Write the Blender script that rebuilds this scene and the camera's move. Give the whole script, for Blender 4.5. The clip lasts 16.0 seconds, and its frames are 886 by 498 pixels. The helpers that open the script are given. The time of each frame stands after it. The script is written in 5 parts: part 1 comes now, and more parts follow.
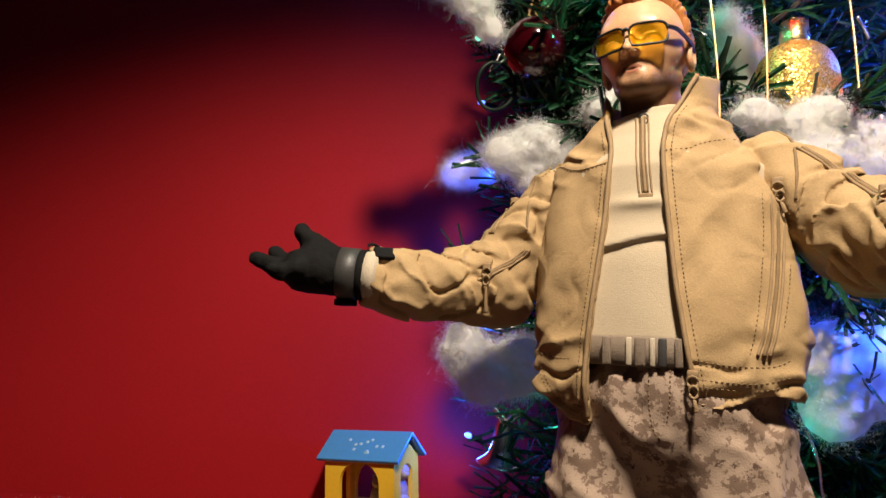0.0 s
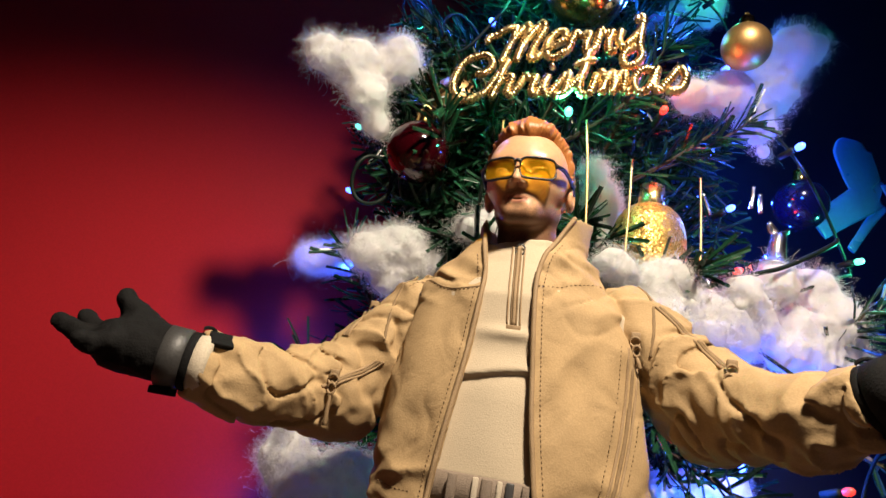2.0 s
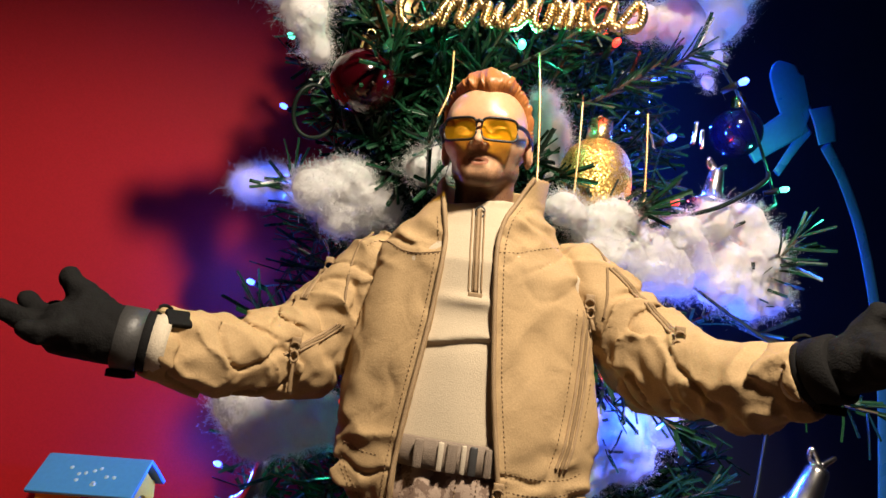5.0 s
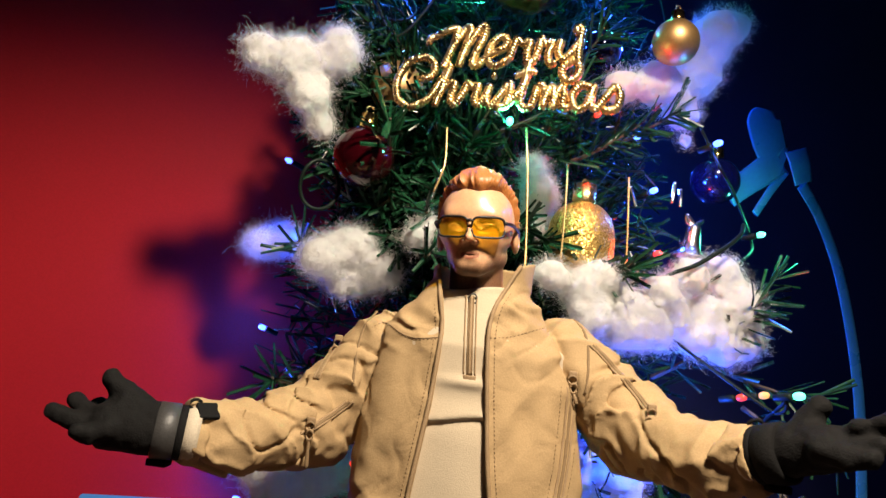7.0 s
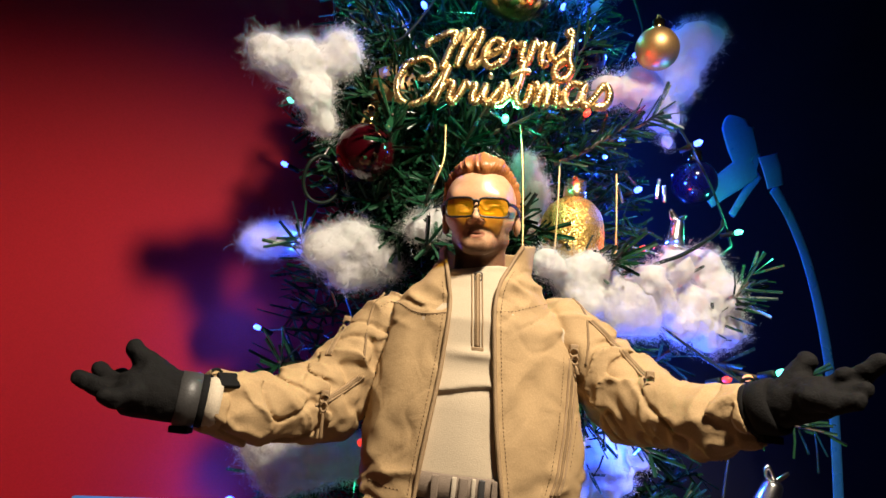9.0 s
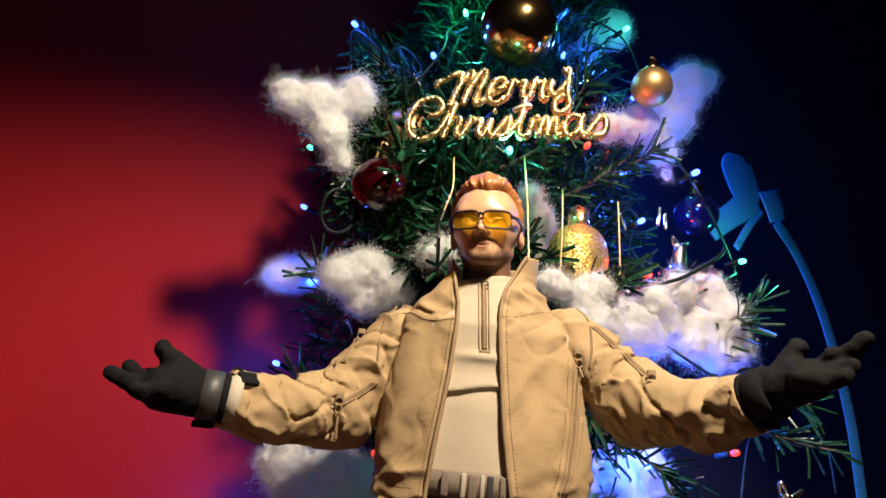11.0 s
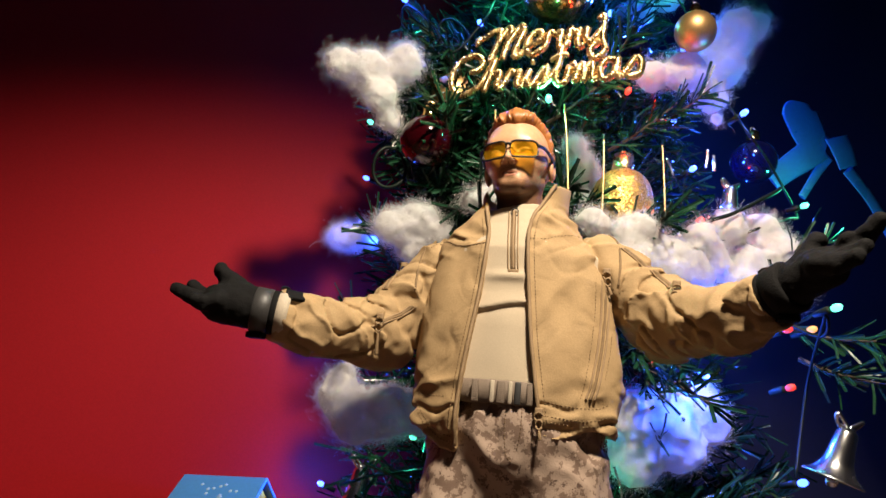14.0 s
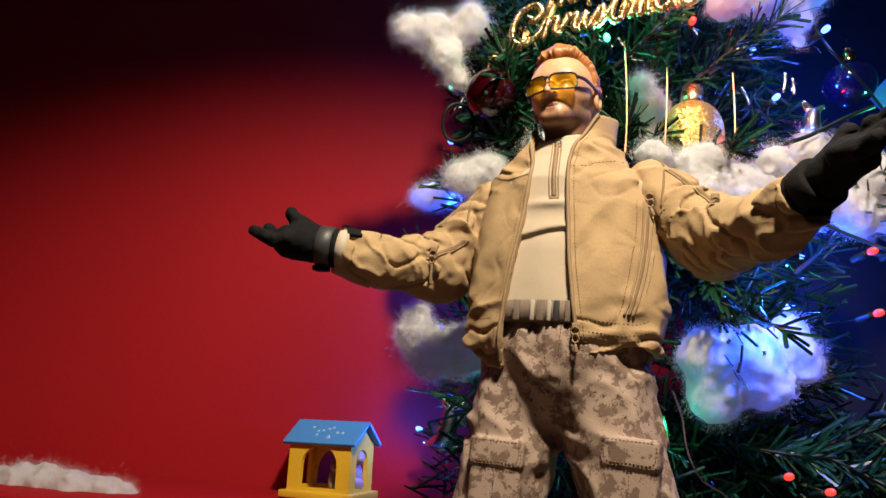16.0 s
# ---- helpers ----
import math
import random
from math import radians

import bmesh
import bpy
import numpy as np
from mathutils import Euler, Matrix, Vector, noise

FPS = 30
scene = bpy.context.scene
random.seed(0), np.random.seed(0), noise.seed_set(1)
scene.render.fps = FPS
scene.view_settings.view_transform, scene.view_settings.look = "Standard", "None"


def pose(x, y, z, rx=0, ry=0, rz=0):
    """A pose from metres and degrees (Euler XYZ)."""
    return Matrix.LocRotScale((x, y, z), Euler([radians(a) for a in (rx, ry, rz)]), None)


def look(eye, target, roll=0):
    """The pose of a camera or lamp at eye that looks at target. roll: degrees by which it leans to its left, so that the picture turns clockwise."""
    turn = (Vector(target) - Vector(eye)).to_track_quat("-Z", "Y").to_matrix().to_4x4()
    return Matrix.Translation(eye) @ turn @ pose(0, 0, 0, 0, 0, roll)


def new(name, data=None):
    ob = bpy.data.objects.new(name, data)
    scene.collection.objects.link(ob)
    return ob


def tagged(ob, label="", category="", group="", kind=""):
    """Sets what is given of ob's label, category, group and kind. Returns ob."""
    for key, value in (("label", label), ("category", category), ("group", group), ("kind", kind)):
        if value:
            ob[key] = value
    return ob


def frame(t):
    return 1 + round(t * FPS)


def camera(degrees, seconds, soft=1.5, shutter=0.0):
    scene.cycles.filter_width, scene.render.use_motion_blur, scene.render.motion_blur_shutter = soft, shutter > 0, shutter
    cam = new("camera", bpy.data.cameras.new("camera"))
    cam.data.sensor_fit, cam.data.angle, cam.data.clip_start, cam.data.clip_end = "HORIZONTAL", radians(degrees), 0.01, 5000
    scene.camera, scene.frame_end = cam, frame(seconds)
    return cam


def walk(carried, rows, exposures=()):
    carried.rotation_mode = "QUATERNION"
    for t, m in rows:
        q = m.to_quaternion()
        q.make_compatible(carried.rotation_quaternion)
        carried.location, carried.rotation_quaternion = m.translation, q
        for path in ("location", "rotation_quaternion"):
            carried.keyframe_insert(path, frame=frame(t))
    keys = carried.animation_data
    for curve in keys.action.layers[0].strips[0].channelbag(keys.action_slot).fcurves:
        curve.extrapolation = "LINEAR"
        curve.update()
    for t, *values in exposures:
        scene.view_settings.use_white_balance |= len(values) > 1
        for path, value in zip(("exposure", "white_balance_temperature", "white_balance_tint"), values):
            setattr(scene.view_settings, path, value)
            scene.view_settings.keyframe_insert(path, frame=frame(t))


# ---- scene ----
cam = camera(68.5, 16.0)
METRES, EYE, TILT, LEAN, TURN = 0.32, 0.173, 8.0, -2.5, 0.0
ROWS = [
    (0.0, 0.0, 0.0, 0.0, -0.0, 0.0, 0.0),
    (0.5, -0.0075, 0.0305, 0.0371, -3.75, 3.37, -2.55),
    (1.0, -0.0068, 0.047, 0.0207, -7.59, 6.14, -6.15),
    (1.5, -0.0178, 0.0562, 0.0201, -10.94, 7.65, -8.42),
    (2.0, -0.0277, 0.0538, 0.022, -15.24, 8.81, -9.52),
    (2.5, -0.0513, 0.0546, 0.0224, -18.26, 8.43, -10.13),
    (3.0, -0.0668, 0.0542, 0.0233, -20.62, 8.58, -9.25),
    (3.5, -0.0755, 0.062, 0.0125, -22.64, 7.22, -9.43),
    (6.0, -0.0852, 0.0699, 0.1993, -21.54, -3.96, -7.94),
    (6.5, -0.1032, 0.0234, 0.2239, -21.97, -2.8, -7.4),
    (7.0, -0.1151, 0.0033, 0.2248, -21.82, -1.99, -7.36),
    (7.5, -0.1207, -0.0031, 0.2188, -22.26, -1.98, -7.26),
    (8.0, -0.1412, -0.0068, 0.2084, -23.41, -1.1, -6.99),
    (8.5, -0.1642, -0.0133, 0.1834, -24.26, -0.2, -7.38),
    (11.0, -0.1622, -0.0752, 0.0783, -22.6, 7.02, -6.36),
    (11.5, -0.1589, -0.0915, 0.0488, -21.67, 8.19, -6.52),
    (12.0, -0.1582, -0.1045, 0.0225, -21.43, 9.0, -6.43),
    (12.5, -0.1684, -0.122, -0.0103, -20.93, 9.54, -6.71),
    (13.0, -0.163, -0.12, -0.0242, -20.58, 9.42, -6.56),
    (13.5, -0.1483, -0.1337, -0.035, -18.19, 8.2, -6.27),
    (14.0, -0.0859, -0.142, -0.0324, -14.27, 7.19, -5.38),
    (14.5, -0.0418, -0.1683, -0.0491, -9.69, 7.53, -4.71),
    (15.0, -0.0165, -0.1872, -0.073, -6.37, 6.89, -5.11),
    (15.5, 0.01, -0.1972, -0.0887, -3.87, 6.81, -4.61),
    (16.0, 0.0383, -0.2089, -0.1072, -1.89, 5.29, -3.75),
]
walk(cam, [(t, pose(0, 0, EYE, TILT, LEAN, TURN) @ pose(METRES * x, METRES * y, METRES * z, 90 + pitch, roll, yaw)) for t, x, y, z, yaw, pitch, roll in ROWS])

# ---- light ----
world = bpy.data.worlds.new("room_dark")
scene.world = world
world.use_nodes = True
world.node_tree.nodes["Background"].inputs[0].default_value = (0.35, 0.4, 0.5, 1)
world.node_tree.nodes["Background"].inputs[1].default_value = 0.014


def lamp(name, kind, eye, target, watts, colour, size, cone=60, blend=0.5):
    d = bpy.data.lights.new(name, kind)
    d.energy, d.color = watts, colour
    if kind == "SPOT":
        d.spot_size, d.spot_blend, d.shadow_soft_size = radians(cone), blend, size
    elif kind == "POINT":
        d.shadow_soft_size = size
    ob = new(name, d)
    ob.matrix_world = look(eye, target)
    return ob


LAMP = Vector((0.058, -0.045, 0.580))
lamp("desk_lamp_light", "SPOT", LAMP, LAMP + Vector((-0.08, 0.405, -0.930)), 21.0, (1.0, 0.85, 0.67), 0.024, 105, 0.62)
BLUE, GREEN, RED, AMBER = (0.02, 0.095, 1.0), (0.05, 1.0, 0.55), (1.0, 0.03, 0.02), (1.0, 0.45, 0.1)


# ---- materials ----
class Nodes:
    def __init__(self, name):
        self.m = bpy.data.materials.new(name)
        self.m.use_nodes = True
        self.t = self.m.node_tree
        self.b = self.t.nodes["Principled BSDF"]

    def add(self, kind, **kw):
        n = self.t.nodes.new(kind)
        for k, v in kw.items():
            n.inputs[k.replace("_", " ")].default_value = v
        return n

    def link(self, a, b):
        self.t.links.new(a, b)


def material(name, colour, rough=0.6, metal=0.0, var=0.25, grain=400.0, big=40.0, bump=0.2, bump_scale=None, sheen=0.0, coat=0.0, stretch=(1, 1, 1), depth=0.0006, tint=None, sub=0.0, wrinkle=0.0, spec=0.5):
    n = Nodes(name)
    co = n.add("ShaderNodeTexCoord")
    mp = n.add("ShaderNodeMapping")
    mp.inputs["Scale"].default_value = stretch
    n.link(co.outputs["Object"], mp.inputs[0])
    small, large = n.add("ShaderNodeTexNoise", Scale=grain, Detail=4.0), n.add("ShaderNodeTexNoise", Scale=big, Detail=3.0)
    n.link(mp.outputs[0], small.inputs["Vector"]), n.link(mp.outputs[0], large.inputs["Vector"])
    mix = n.add("ShaderNodeMix")
    mix.data_type = "RGBA"
    n.link(large.outputs["Fac"], mix.inputs[0])
    dark = tint if tint else tuple(c * (1 - var) for c in colour)
    mix.inputs[6].default_value = (*dark, 1)
    mix.inputs[7].default_value = (*(min(1, c * (1 + var * 0.6)) for c in colour), 1)
    mul = n.add("ShaderNodeMix")
    mul.data_type, mul.blend_type = "RGBA", "MULTIPLY"
    mul.inputs[0].default_value = min(1.0, var * 1.6)
    n.link(mix.outputs[2], mul.inputs[6])
    ramp = n.add("ShaderNodeMapRange")
    ramp.inputs[1].default_value, ramp.inputs[2].default_value, ramp.inputs[3].default_value, ramp.inputs[4].default_value = 0.3, 0.7, 0.55, 1.25
    n.link(small.outputs["Fac"], ramp.inputs[0])
    n.link(ramp.outputs[0], mul.inputs[7])
    n.link(mul.outputs[2], n.b.inputs["Base Color"])
    rr = n.add("ShaderNodeMapRange")
    rr.inputs[3].default_value, rr.inputs[4].default_value = max(0.02, rough - 0.12), min(1, rough + 0.12)
    n.link(large.outputs["Fac"], rr.inputs[0])
    n.link(rr.outputs[0], n.b.inputs["Roughness"])
    n.b.inputs["Metallic"].default_value = metal
    n.b.inputs["Sheen Weight"].default_value = sheen
    n.b.inputs["Coat Weight"].default_value = coat
    n.b.inputs["Specular IOR Level"].default_value = spec
    if sub:
        n.b.inputs["Subsurface Weight"].default_value = sub
        n.b.inputs["Subsurface Radius"].default_value = (1.0, 0.5, 0.3)
        n.b.inputs["Subsurface Scale"].default_value = 0.003
    if bump:
        bp = n.add("ShaderNodeBump", Strength=bump, Distance=depth)
        n.link(small.outputs["Fac"], bp.inputs["Height"])
        n.link(bp.outputs[0], n.b.inputs["Normal"])
        if wrinkle:
            wr = n.add("ShaderNodeTexNoise", Scale=95.0, Detail=2.0, Distortion=0.8)
            n.link(mp.outputs[0], wr.inputs["Vector"])
            bw = n.add("ShaderNodeBump", Strength=wrinkle, Distance=0.0014)
            n.link(wr.outputs["Fac"], bw.inputs["Height"]), n.link(bw.outputs[0], bp.inputs["Normal"])
    return n.m


def glow(name, colour, power):
    n = Nodes(name)
    n.b.inputs["Base Color"].default_value = (*(0.04 + 0.4 * c for c in colour), 1)
    n.b.inputs["Emission Color"].default_value = (*colour, 1)
    n.b.inputs["Emission Strength"].default_value = power
    n.b.inputs["Roughness"].default_value = 0.2
    return n.m


def cotton_material():
    n = Nodes("cotton_wool")
    out = n.t.nodes["Material Output"]
    co = n.add("ShaderNodeTexCoord")
    tex = n.add("ShaderNodeTexNoise", Scale=160.0, Detail=5.0)
    n.link(co.outputs["Object"], tex.inputs["Vector"])
    ramp = n.add("ShaderNodeMix")
    ramp.data_type = "RGBA"
    ramp.inputs[6].default_value, ramp.inputs[7].default_value = (0.74, 0.725, 0.71, 1), (0.87, 0.855, 0.84, 1)
    n.link(tex.outputs["Fac"], ramp.inputs[0])
    bp = n.add("ShaderNodeBump", Strength=0.22, Distance=0.0012)
    n.link(tex.outputs["Fac"], bp.inputs["Height"])
    d, tr, mx = n.add("ShaderNodeBsdfDiffuse"), n.add("ShaderNodeBsdfTranslucent"), n.add("ShaderNodeMixShader", Fac=0.45)
    for s in (d, tr):
        n.link(ramp.outputs[2], s.inputs["Color"]), n.link(bp.outputs[0], s.inputs["Normal"])
    n.link(d.outputs[0], mx.inputs[1]), n.link(tr.outputs[0], mx.inputs[2]), n.link(mx.outputs[0], out.inputs[0])
    return n.m


def camo_material():
    n = Nodes("camouflage_cloth")
    co = n.add("ShaderNodeTexCoord")
    a, b = n.add("ShaderNodeTexNoise", Scale=150.0, Detail=5.0, Roughness=0.7), n.add("ShaderNodeTexNoise", Scale=240.0, Detail=5.0, Roughness=0.75)
    weave = n.add("ShaderNodeTexNoise", Scale=1500.0, Detail=2.0)
    ra, rb = n.add("ShaderNodeValToRGB"), n.add("ShaderNodeValToRGB")
    for r, lo, hi in ((ra, 0.50, 0.54), (rb, 0.62, 0.645)):
        r.color_ramp.elements[0].position, r.color_ramp.elements[1].position = lo, hi
    m1, m2 = n.add("ShaderNodeMix"), n.add("ShaderNodeMix")
    m1.data_type = m2.data_type = "RGBA"
    m1.inputs[6].default_value, m1.inputs[7].default_value = (0.39, 0.285, 0.215, 1), (0.185, 0.12, 0.085, 1)
    m2.inputs[7].default_value = (0.10, 0.058, 0.042, 1)
    for t in (a, b, weave):
        n.link(co.outputs["Object"], t.inputs["Vector"])
    n.link(a.outputs["Fac"], ra.inputs[0]), n.link(b.outputs["Fac"], rb.inputs[0])
    n.link(ra.outputs[0], m1.inputs[0]), n.link(rb.outputs[0], m2.inputs[0])
    n.link(m1.outputs[2], m2.inputs[6]), n.link(m2.outputs[2], n.b.inputs["Base Color"])
    bp = n.add("ShaderNodeBump", Strength=0.4, Distance=0.0003)
    n.link(weave.outputs["Fac"], bp.inputs["Height"]), n.link(bp.outputs[0], n.b.inputs["Normal"])
    n.b.inputs["Roughness"].default_value = 0.85
    return n.m


def glitter_material():
    n = Nodes("gold_glitter")
    co = n.add("ShaderNodeTexCoord")
    vo = n.add("ShaderNodeTexVoronoi", Scale=1900.0)
    n.link(co.outputs["Object"], vo.inputs["Vector"])
    mix = n.add("ShaderNodeMix")
    mix.data_type = "RGBA"
    mix.inputs[6].default_value, mix.inputs[7].default_value = (0.20, 0.11, 0.015, 1), (0.80, 0.52, 0.16, 1)
    sep = n.add("ShaderNodeSeparateColor")
    n.link(vo.outputs["Color"], sep.inputs[0]), n.link(sep.outputs[0], mix.inputs[0])
    n.link(mix.outputs[2], n.b.inputs["Base Color"])
    sub = n.add("ShaderNodeVectorMath")
    sub.operation = "SUBTRACT"
    sub.inputs[1].default_value = (0.5, 0.5, 0.5)
    sc = n.add("ShaderNodeVectorMath")
    sc.operation = "SCALE"
    sc.inputs[3].default_value = 0.7
    geo = n.add("ShaderNodeNewGeometry")
    plus = n.add("ShaderNodeVectorMath")
    norm = n.add("ShaderNodeVectorMath")
    norm.operation = "NORMALIZE"
    n.link(vo.outputs["Color"], sub.inputs[0]), n.link(sub.outputs[0], sc.inputs[0])
    n.link(geo.outputs["Normal"], plus.inputs[0]), n.link(sc.outputs[0], plus.inputs[1])
    n.link(plus.outputs[0], norm.inputs[0]), n.link(norm.outputs[0], n.b.inputs["Normal"])
    n.b.inputs["Metallic"].default_value, n.b.inputs["Roughness"].default_value = 0.75, 0.38
    return n.m


def plastic(name, colour, rough=0.3, alpha_mix=0.0):
    n = Nodes(name)
    n.b.inputs["Base Color"].default_value = (*colour, 1)
    n.b.inputs["Roughness"].default_value = rough
    n.b.inputs["Transmission Weight"].default_value = alpha_mix
    return n.m


def lens_material():
    """Thin tinted sheet: light passes straight through, a little is mirrored."""
    n = Nodes("yellow_tinted_lens")
    out = n.t.nodes["Material Output"]
    clear, gloss, mx = n.add("ShaderNodeBsdfTransparent"), n.add("ShaderNodeBsdfGlossy", Roughness=0.06), n.add("ShaderNodeMixShader", Fac=0.06)
    dye, veil = n.add("ShaderNodeBsdfDiffuse"), n.add("ShaderNodeMixShader", Fac=0.22)
    clear.inputs["Color"].default_value = (1.0, 0.74, 0.12, 1)
    dye.inputs["Color"].default_value = (0.75, 0.42, 0.01, 1)
    n.link(clear.outputs[0], veil.inputs[1]), n.link(dye.outputs[0], veil.inputs[2])
    n.link(veil.outputs[0], mx.inputs[1]), n.link(gloss.outputs[0], mx.inputs[2]), n.link(mx.outputs[0], out.inputs[0])
    return n.m


RED_WALL = material("red_painted_wall", (0.36, 0.009, 0.013), 0.7, var=0.14, grain=900, big=5, bump=0.12, depth=0.0004, spec=0.15)
# dark backdrop; the navy glow of blue bulbs is put into its base colour
DARK_PANEL = material("dark_panel_blue_glow", (0.013, 0.015, 0.044), 0.9, var=0.3, grain=1200, big=9, bump=0.3)
PLAIN_WALL = material("dim_room_paint", (0.34, 0.31, 0.28), 0.8, var=0.2, grain=60, big=2, bump=0.1)
TABLE = material("brown_table_wood", (0.10, 0.055, 0.035), 0.45, var=0.4, grain=120, big=8, bump=0.1, stretch=(1, 12, 1))
JACKET = material("tan_soft_shell_cloth", (0.42, 0.285, 0.145), 0.82, var=0.16, grain=1700, big=55, bump=0.4, depth=0.0003, wrinkle=0.34, spec=0.25)
SHIRT = material("sand_fleece_cloth", (0.50, 0.405, 0.28), 0.9, var=0.10, grain=2200, big=70, bump=0.4, depth=0.0003, sheen=0.25)
SEAM = material("tan_seam_tape", (0.31, 0.205, 0.105), 0.7, var=0.2, grain=2500, big=200, bump=0.4)
THREAD = material("dark_stitching", (0.23, 0.148, 0.070), 0.8, var=0.3, grain=3000, big=300, bump=0.3)
CAMO = camo_material()
SKIN = material("painted_vinyl_skin", (0.60, 0.335, 0.185), 0.36, var=0.12, grain=900, big=110, bump=0.08, depth=0.0002, sub=0.15)
BEARD = [material("painted_beard_shade", tuple(a * (1 - k) + b * k for a, b in zip((0.60, 0.335, 0.185), (0.07, 0.026, 0.012))), 0.36 + 0.15 * k, var=0.12 + 0.1 * k, grain=1500, big=110, bump=0.08, depth=0.0002, sub=0.12) for k in (0.16, 0.32, 0.48, 0.64, 0.80, 0.95)]
LIP = material("painted_lips", (0.36, 0.15, 0.09), 0.3, var=0.12, grain=900, big=200, bump=0.05, depth=0.0002, sub=0.15)
HAIR = material("sculpted_auburn_hair", (0.44, 0.165, 0.045), 0.34, var=0.35, grain=800, big=120, bump=0.5, depth=0.0006, stretch=(3, 0.7, 1))
GLOVE = material("black_glove_cloth", (0.0055, 0.0050, 0.0050), 0.85, var=0.3, grain=1500, big=90, bump=0.4, spec=0.2, wrinkle=0.3)
STRAP = material("grey_rubber_strap", (0.045, 0.043, 0.042), 0.45, var=0.2, grain=1200, big=100, bump=0.2)
LINING = material("cream_undersleeve", (0.52, 0.44, 0.33), 0.9, var=0.15, grain=1800, big=120, bump=0.4)
BELT = material("grey_brown_webbing", (0.22, 0.165, 0.12), 0.7, var=0.2, grain=1800, big=100, bump=0.5, stretch=(1, 1, 3))
FRAME = plastic("black_spectacle_frame", (0.012, 0.011, 0.010), 0.45)
LENS = lens_material()
BOOT = material("brown_boot_leather", (0.12, 0.07, 0.04), 0.6, var=0.3, grain=700, big=80)
COTTON = cotton_material()
NEEDLE = material("green_pvc_needles", (0.010, 0.052, 0.022), 0.28, var=0.45, grain=300, big=60, bump=0.1)
BARK = material("brown_wire_stem", (0.07, 0.05, 0.03), 0.8, var=0.3, grain=400, big=60)
GLITTER = glitter_material()
GOLD = material("polished_gold_plastic", (0.83, 0.56, 0.19), 0.14, 1.0, var=0.08, grain=300, big=40, bump=0.03)
GOLD_MATTE = material("satin_gold_plastic", (0.62, 0.38, 0.16), 0.42, 0.85, var=0.1, grain=900, big=40, bump=0.05)
GOLD_ROPE = material("gold_metallic_cord", (0.86, 0.62, 0.30), 0.27, 1.0, var=0.15, grain=2000, big=200, bump=0.5, depth=0.0003)
BALL_RED = material("wine_red_glass_ball", (0.032, 0.001, 0.003), 0.06, 0.3, var=0.1, grain=200, big=30, bump=0.02, coat=0.8)
BALL_BLUE = material("midnight_blue_glass_ball", (0.004, 0.006, 0.045), 0.12, 0.4, var=0.1, grain=200, big=30, bump=0.02, coat=0.8)
SILVER = material("silver_plated_plastic", (0.85, 0.83, 0.80), 0.24, 1.0, var=0.08, grain=300, big=60, bump=0.03)
WIRE = material("dark_green_light_wire", (0.006, 0.012, 0.008), 0.55, spec=0.2, var=0.2, grain=500, big=60, bump=0.05)
# clear strap plastic; the blue light falling on it is painted into the base
BLUE_LIT_PLASTIC = material("clear_plastic_blue_lit", (0.030, 0.19, 0.52), 0.30, var=0.1, grain=300, big=30, bump=0.05, sub=0.2)
TOY_YELLOW = material("yellow_toy_plastic", (0.80, 0.50, 0.035), 0.38, var=0.07, grain=500, big=40, bump=0.05)
TOY_BLUE = material("blue_toy_plastic", (0.055, 0.26, 0.52), 0.40, var=0.08, grain=500, big=40, bump=0.05)
TOY_PALE = material("pale_blue_print", (0.35, 0.56, 0.70), 0.45, var=0.1, grain=500, big=60, bump=0.0)
TOY_GREY = material("grey_brown_toy_plastic", (0.34, 0.28, 0.24), 0.5, var=0.25, grain=500, big=120, bump=0.1)
LED_BLUE, LED_GREEN, LED_RED, LED_AMBER = glow("blue_bulb", (0.06, 0.14, 1.0), 7), glow("green_bulb", (0.12, 1.0, 0.62), 3.5), glow("red_bulb", (1.0, 0.05, 0.03), 1.3), glow("amber_bulb", (1.0, 0.42, 0.12), 1.2)


# ---- mesh tools ----
class Soup:
    """Quads with a material each, gathered into one mesh."""

    def __init__(self):
        self.v, self.f, self.m, self.n, self.mats = [], [], [], 0, []

    def put(self, v, f, mat):
        if mat not in self.mats:
            self.mats.append(mat)
        v, f = np.asarray(v, float), np.asarray(f, int)
        ids = np.full(len(f), self.mats.index(mat))
        self.v.append(v), self.f.append(f + self.n), self.m.append(ids)
        self.n += len(v)

    def mesh(self, name, smooth=True):
        me = bpy.data.meshes.new(name)
        f = np.concatenate(self.f)
        me.from_pydata(np.concatenate(self.v).tolist(), [], f.tolist())
        for m in self.mats:
            me.materials.append(m)
        me.polygons.foreach_set("material_index", np.concatenate(self.m).astype(np.int32))
        me.polygons.foreach_set("use_smooth", np.full(len(f), smooth))
        me.update()
        return me


